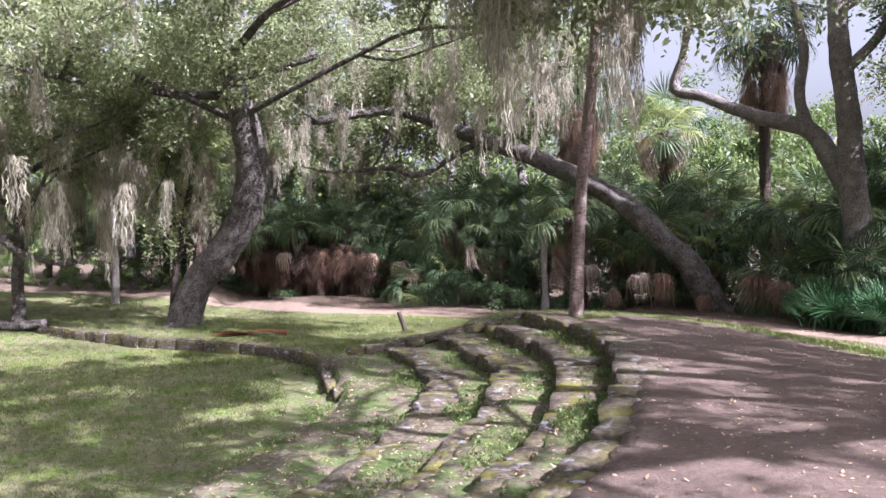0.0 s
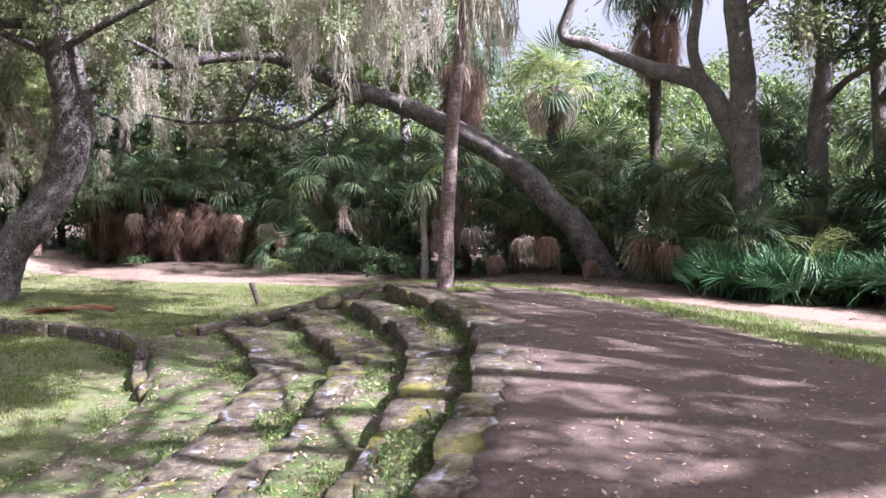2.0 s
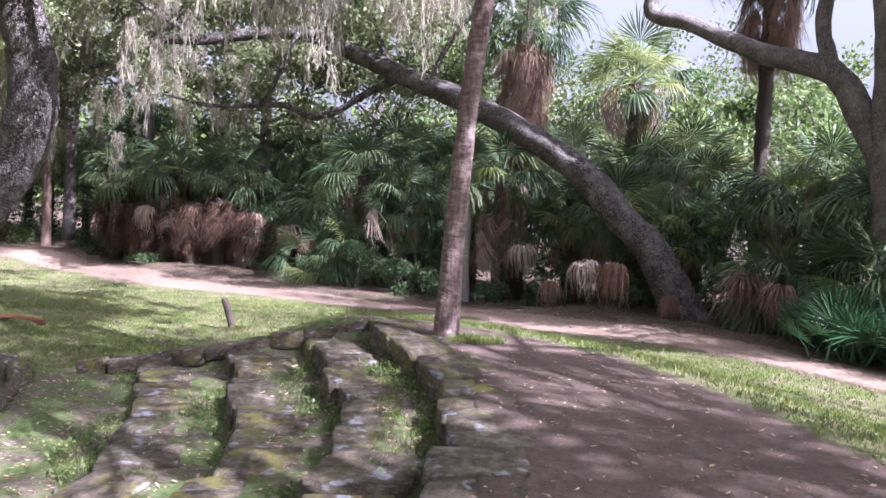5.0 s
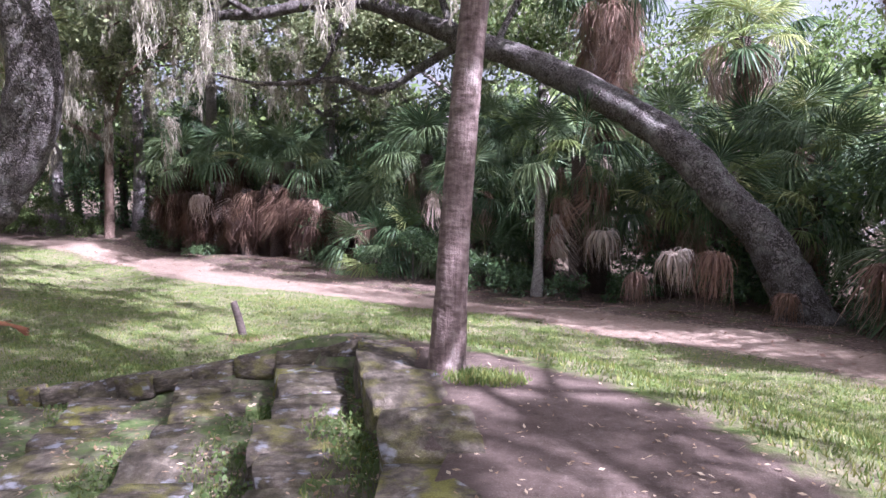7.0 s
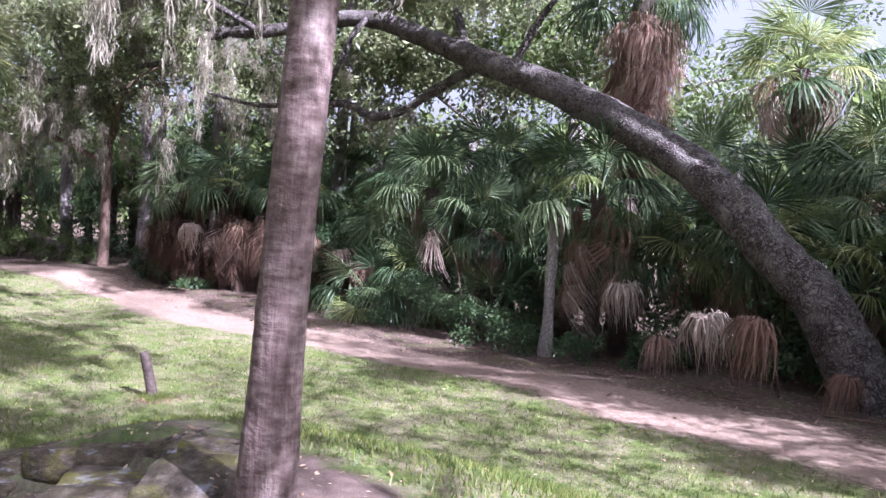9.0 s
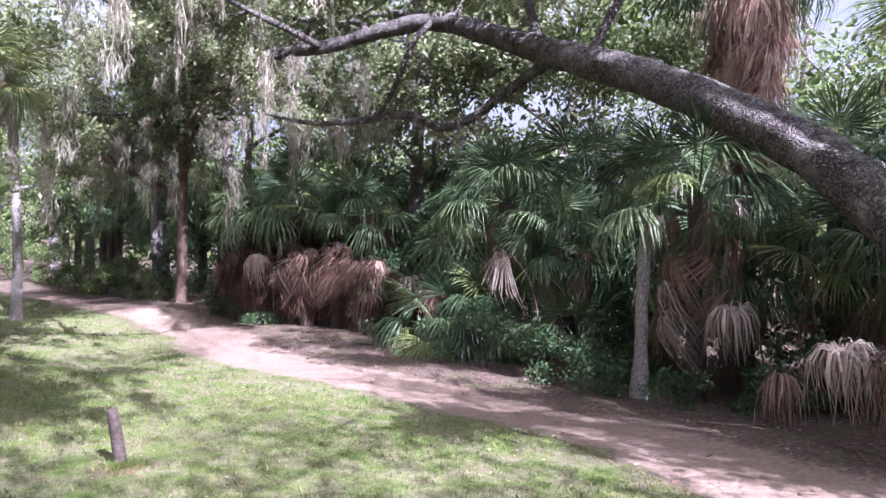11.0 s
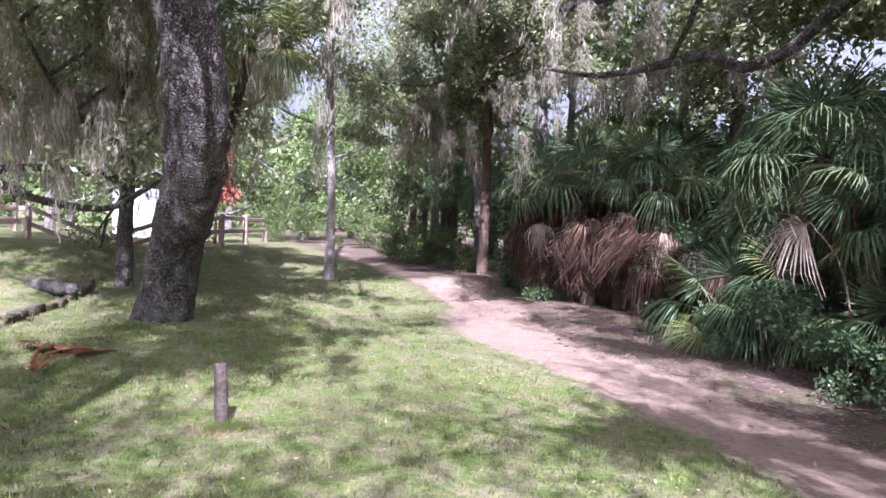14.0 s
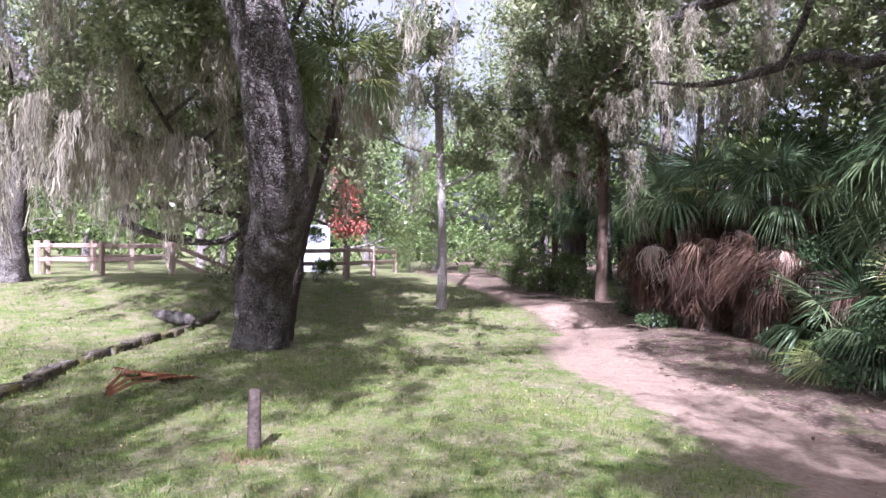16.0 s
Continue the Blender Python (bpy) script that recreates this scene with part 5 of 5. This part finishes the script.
# an unseen oak added beside the footpath, its limbs placed to shade the lawn
_, e = oak("shade_oak", 19.0, 19.0, [(0, 0, -0.3), (-0.2, 0.1, 2.0), (-0.5, 0.3, 4.6), (-0.9, 0.5, 7.0), (-1.0, 0.6, 8.6)], [0.55, 0.46, 0.4, 0.32, 0.2],
           [((-0.7, 0.4, 6.0), (-1, 0.5, 0.25), 10.0, 0.055), ((-0.9, 0.5, 7.0), (-1, 0.1, 0.15), 9.0, 0.055), ((-0.8, 0.5, 6.6), (-0.6, 1.0, 0.3), 7.0, 0.055), ((-1.0, 0.6, 8.2), (-0.9, -0.3, 0.4), 6.0, 0.1)],
           52, 6000, 0.16, 0.8, "unseen oak added beside the footpath to shade the lawn")
WO = bpy.data.objects["shade_oak"]
# out-of-view clumps set where their shadows dapple lawn, platform and footpath
crown_mass(WO, (9.6, 20.6, 9.0), (4.6, 1.9, 0.8), 34, 150, 0.18, 74)
crown_mass(WO, (14.6, 16.6, 8.8), (3.0, 2.4, 0.8), 9, 150, 0.2, 75)
crown_mass(WO, (14.8, 27.6, 9.2), (3.0, 2.4, 0.8), 26, 150, 0.18, 76)
SHADE = [(20.5, 2.0, 10, 5.5), (10.0, -3.0, 11, 6), (2, -6, 10, 5), (-10, 0, 10, 6), (-20, 6, 11, 6), (25, 14, 11, 5)]
for i, (x, y, h, sp) in enumerate(SHADE):
    wood_tree(x, y, h, sp, 700 + i, 6000, 0.3, OAK_LEAF, "oak standing behind the start of the walk", 0.4)

# ---- small things ----
def lawn_post():
    x, y = 2.12, 29.38
    z = height(x, y)
    t = thing("wooden_post", (x, y, z), "short weathered wooden post leaning in the lawn", "post")
    part("shaft", tube([(0.03, 0, -0.15), (-0.09, 0.03, 0.25), (-0.2, 0.06, 0.54)], [0.064, 0.06, 0.053], 12, 8, 0.06, 0.1, 5), POST_WOOD, t)
    r = np.random.default_rng(9)
    p = np.stack([r.normal(0.03, 0.09, 900), r.normal(0, 0.09, 900), np.zeros(900)], 1)
    part("grass_tuft", blades(p, 0.07, 0.004, 0.8, 9), BLADE, t, "dry grass round the foot")
    q = np.stack([r.normal(0.08, 0.17, 240), r.normal(-0.08, 0.13, 240), np.full(240, 0.01)], 1)
    tagged(part("dry_grass", blades(q + np.array([x, y, z]), 0.025, 0.008, 3.5, 10), FROND_DEAD), "dry straw lying round the post", "grass", kind="stuff")


lawn_post()


def lying_frond(x, y, az, size, label):
    z = height(x, y)
    t = thing("fallen_frond", (x, y, z), label, "dead frond")
    for i in range(3):
        part("frond", LYING, None, t, m=Matrix.Translation((0, 0, 0.12 + 0.04 * i)) @ Euler((0.1 * i, 0.02, az + 0.16 * (i - 1))).to_matrix().to_4x4() @ Matrix.Scale(size, 4))


lying_frond(-0.75, 28.4, 2.7, 1.5, "fallen brown palm frond lying on the grass")


def fallen_branch(x, y, az, length, seed):
    """A bare stick with a fork, lying on the litter."""
    r = random.Random(seed)
    z = height(x, y)
    t = thing("fallen_branch", (x, y, z), "thin bare fallen branch lying on the leaf litter", "branch", "fallen branches")
    d = np.array([math.cos(az), math.sin(az), 0.0])
    n = np.array([-d[1], d[0], 0.0])
    pts = [d * length * u + n * r.gauss(0, 0.06) + (0, 0, 0.03 + (0.06 * r.random() if 0 < u < 1 else 0)) for u in (0, 0.3, 0.6, 1.0)]
    part("stick", tube(pts, [0.018, 0.014, 0.006], 6, 5, 0.1, 0, seed), BROWN_BARK, t)
    part("side_twig", tube([pts[1], pts[1] + d * length * 0.2 + n * 0.16 + (0, 0, 0.03), pts[1] + d * length * 0.42 + n * 0.26 + (0, 0, 0.0)], [0.01, 0.008, 0.004], 5, 4, 0.1), BROWN_BARK, t)


for i, (x, y, az, ln) in enumerate(((7.2, 34.1, -0.4, 1.5), (8.6, 32.9, -0.9, 1.2), (6.4, 34.6, 0.3, 1.0), (1.6, 38.0, 0.5, 1.6), (0.4, 38.3, 2.7, 1.1), (-1.9, 38.9, 0.2, 1.3), (-3.6, 39.4, 2.9, 0.9), (4.6, 35.9, -0.6, 0.9), (10.2, 31.9, -0.7, 1.3))):
    fallen_branch(x, y, az, ln, 810 + i)



def snag():
    t = thing("dead_tree", (6.15, 36.1, height(6.15, 36.1)), "pale dead trunk, broken off at the top", "dead tree")
    part("trunk", tube([(0, 0, -0.2), (0.02, 0.1, 1.0), (0.0, 0.35, 2.1), (-0.02, 0.6, 3.0)], [0.125, 0.11, 0.105, 0.075], 14, 12, 0.2, 0.25, 8), PALE_BARK, t)


snag()


def log():
    t = thing("log", (-9.3, 30.5, height(-9.3, 30.5) + 0.14), "dark fallen log beside the stone kerb", "log")
    part("bole", tube([(-1.1, -0.25, 0.0), (0, 0, 0.02), (0.9, 0.15, 0.05)], [0.14, 0.16, 0.12], 12, 8, 0.2), OAK_BARK, t)


log()


def rail_fence(posts, label):
    fence = thing("rail_fence", (posts[0][0], posts[0][1], 0), label, "fence")
    r = random.Random(6)
    tops = []
    for x, y in posts:
        z = height(x, y)
        bm = bmesh.new()
        bmesh.ops.create_cube(bm, size=1.0, matrix=Matrix.Translation((x - posts[0][0], y - posts[0][1], z + 0.52)) @ Euler((r.gauss(0, 0.02), r.gauss(0, 0.02), r.random())).to_matrix().to_4x4() @ Matrix.Diagonal((0.17, 0.17, 1.36, 1)))
        bmesh.ops.bevel(bm, geom=bm.edges[:], offset=0.02, segments=1, affect="EDGES")
        part("post", bm, RAIL_WOOD, fence)
        tops.append(Vector((x - posts[0][0], y - posts[0][1], z)))
    for a, b in zip(tops, tops[1:]):
        for hgt in (0.55, 1.02):
            p, q = a + Vector((0, 0, hgt + r.gauss(0, 0.02))), b + Vector((0, 0, hgt + r.gauss(0, 0.02)))
            bm = bmesh.new()
            d = q - p
            bmesh.ops.create_cube(bm, size=1.0, matrix=Matrix.Translation((p + q) / 2) @ d.to_track_quat("X", "Z").to_matrix().to_4x4() @ Matrix.Diagonal((d.length, 0.06, 0.15, 1)))
            bmesh.ops.bevel(bm, geom=bm.edges[:], offset=0.015, segments=1, affect="EDGES")
            part("rail", bm, RAIL_WOOD, fence)


rail_fence([(-21.7, 27.7), (-20.6, 29.7), (-19.5, 31.9), (-18.35, 34.0), (-17.6, 36.0), (-18.0, 37.9), (-21.0, 40.2), (-24.5, 42.8), (-28.5, 45.4)], "split-rail fence of weathered reddish timber")
rail_fence([(-22.0, 28.0), (-23.8, 29.6), (-25.8, 31.2), (-27.9, 33.0)], "split-rail fence running back across the lawn")


def red_tree():
    t = thing("red_shrub", (-21.1, 38.95, height(-21.1, 38.95)), "tall red-leaved shrub beyond the fence", "shrub")
    r = random.Random(8)
    c = [(r.gauss(0, 0.24), r.gauss(0, 0.24), r.uniform(1.7, 4.5)) for i in range(34)]
    part("stem", tube([(0, 0, -0.1), (0.1, 0, 2.2), (0, 0.1, 4.2)], [0.07, 0.05, 0.02], 8, 5, 0.05), BROWN_BARK, t)
    part("foliage", leaf_cloud(c, np.full(34, 0.42), np.full(34, 190), 0.14, 0.9, seed=8), RED_LEAF, t)


red_tree()


def white_shed():
    """The pale timber building beyond the fence."""
    x, y, turn = -26.0, 38.2, radians(-17.0)
    z = height(x, y)
    t = thing("white_shed", (x, y, z), "small white weatherboarded building beyond the fence", "building")
    spin = Euler((0, 0, turn)).to_matrix().to_4x4()

    def box(name, at, size, material, tilt=0.0):
        bm = bmesh.new()
        bmesh.ops.create_cube(bm, size=1.0, matrix=spin @ Matrix.Translation(at) @ Euler((tilt, 0, 0)).to_matrix().to_4x4() @ Matrix.Diagonal((*size, 1)))
        bmesh.ops.bevel(bm, geom=bm.edges[:], offset=0.008, segments=1, affect="EDGES")
        return part(name, bm, material, t)

    box("wall", (-1.3, 0, 1.0), (2.6, 3.4, 2.4), PALE_WALL)
    for k in range(12):
        box("board", (0.022, 0, 0.02 + k * 0.19), (0.05, 3.5, 0.18), PALE_WALL, 0.0)
    for side in (-1, 1):
        box("roof", (-1.3, side * 0.95, 2.6), (3.0, 2.3, 0.1), DARK_ROOF, -side * 0.42)


white_shed()
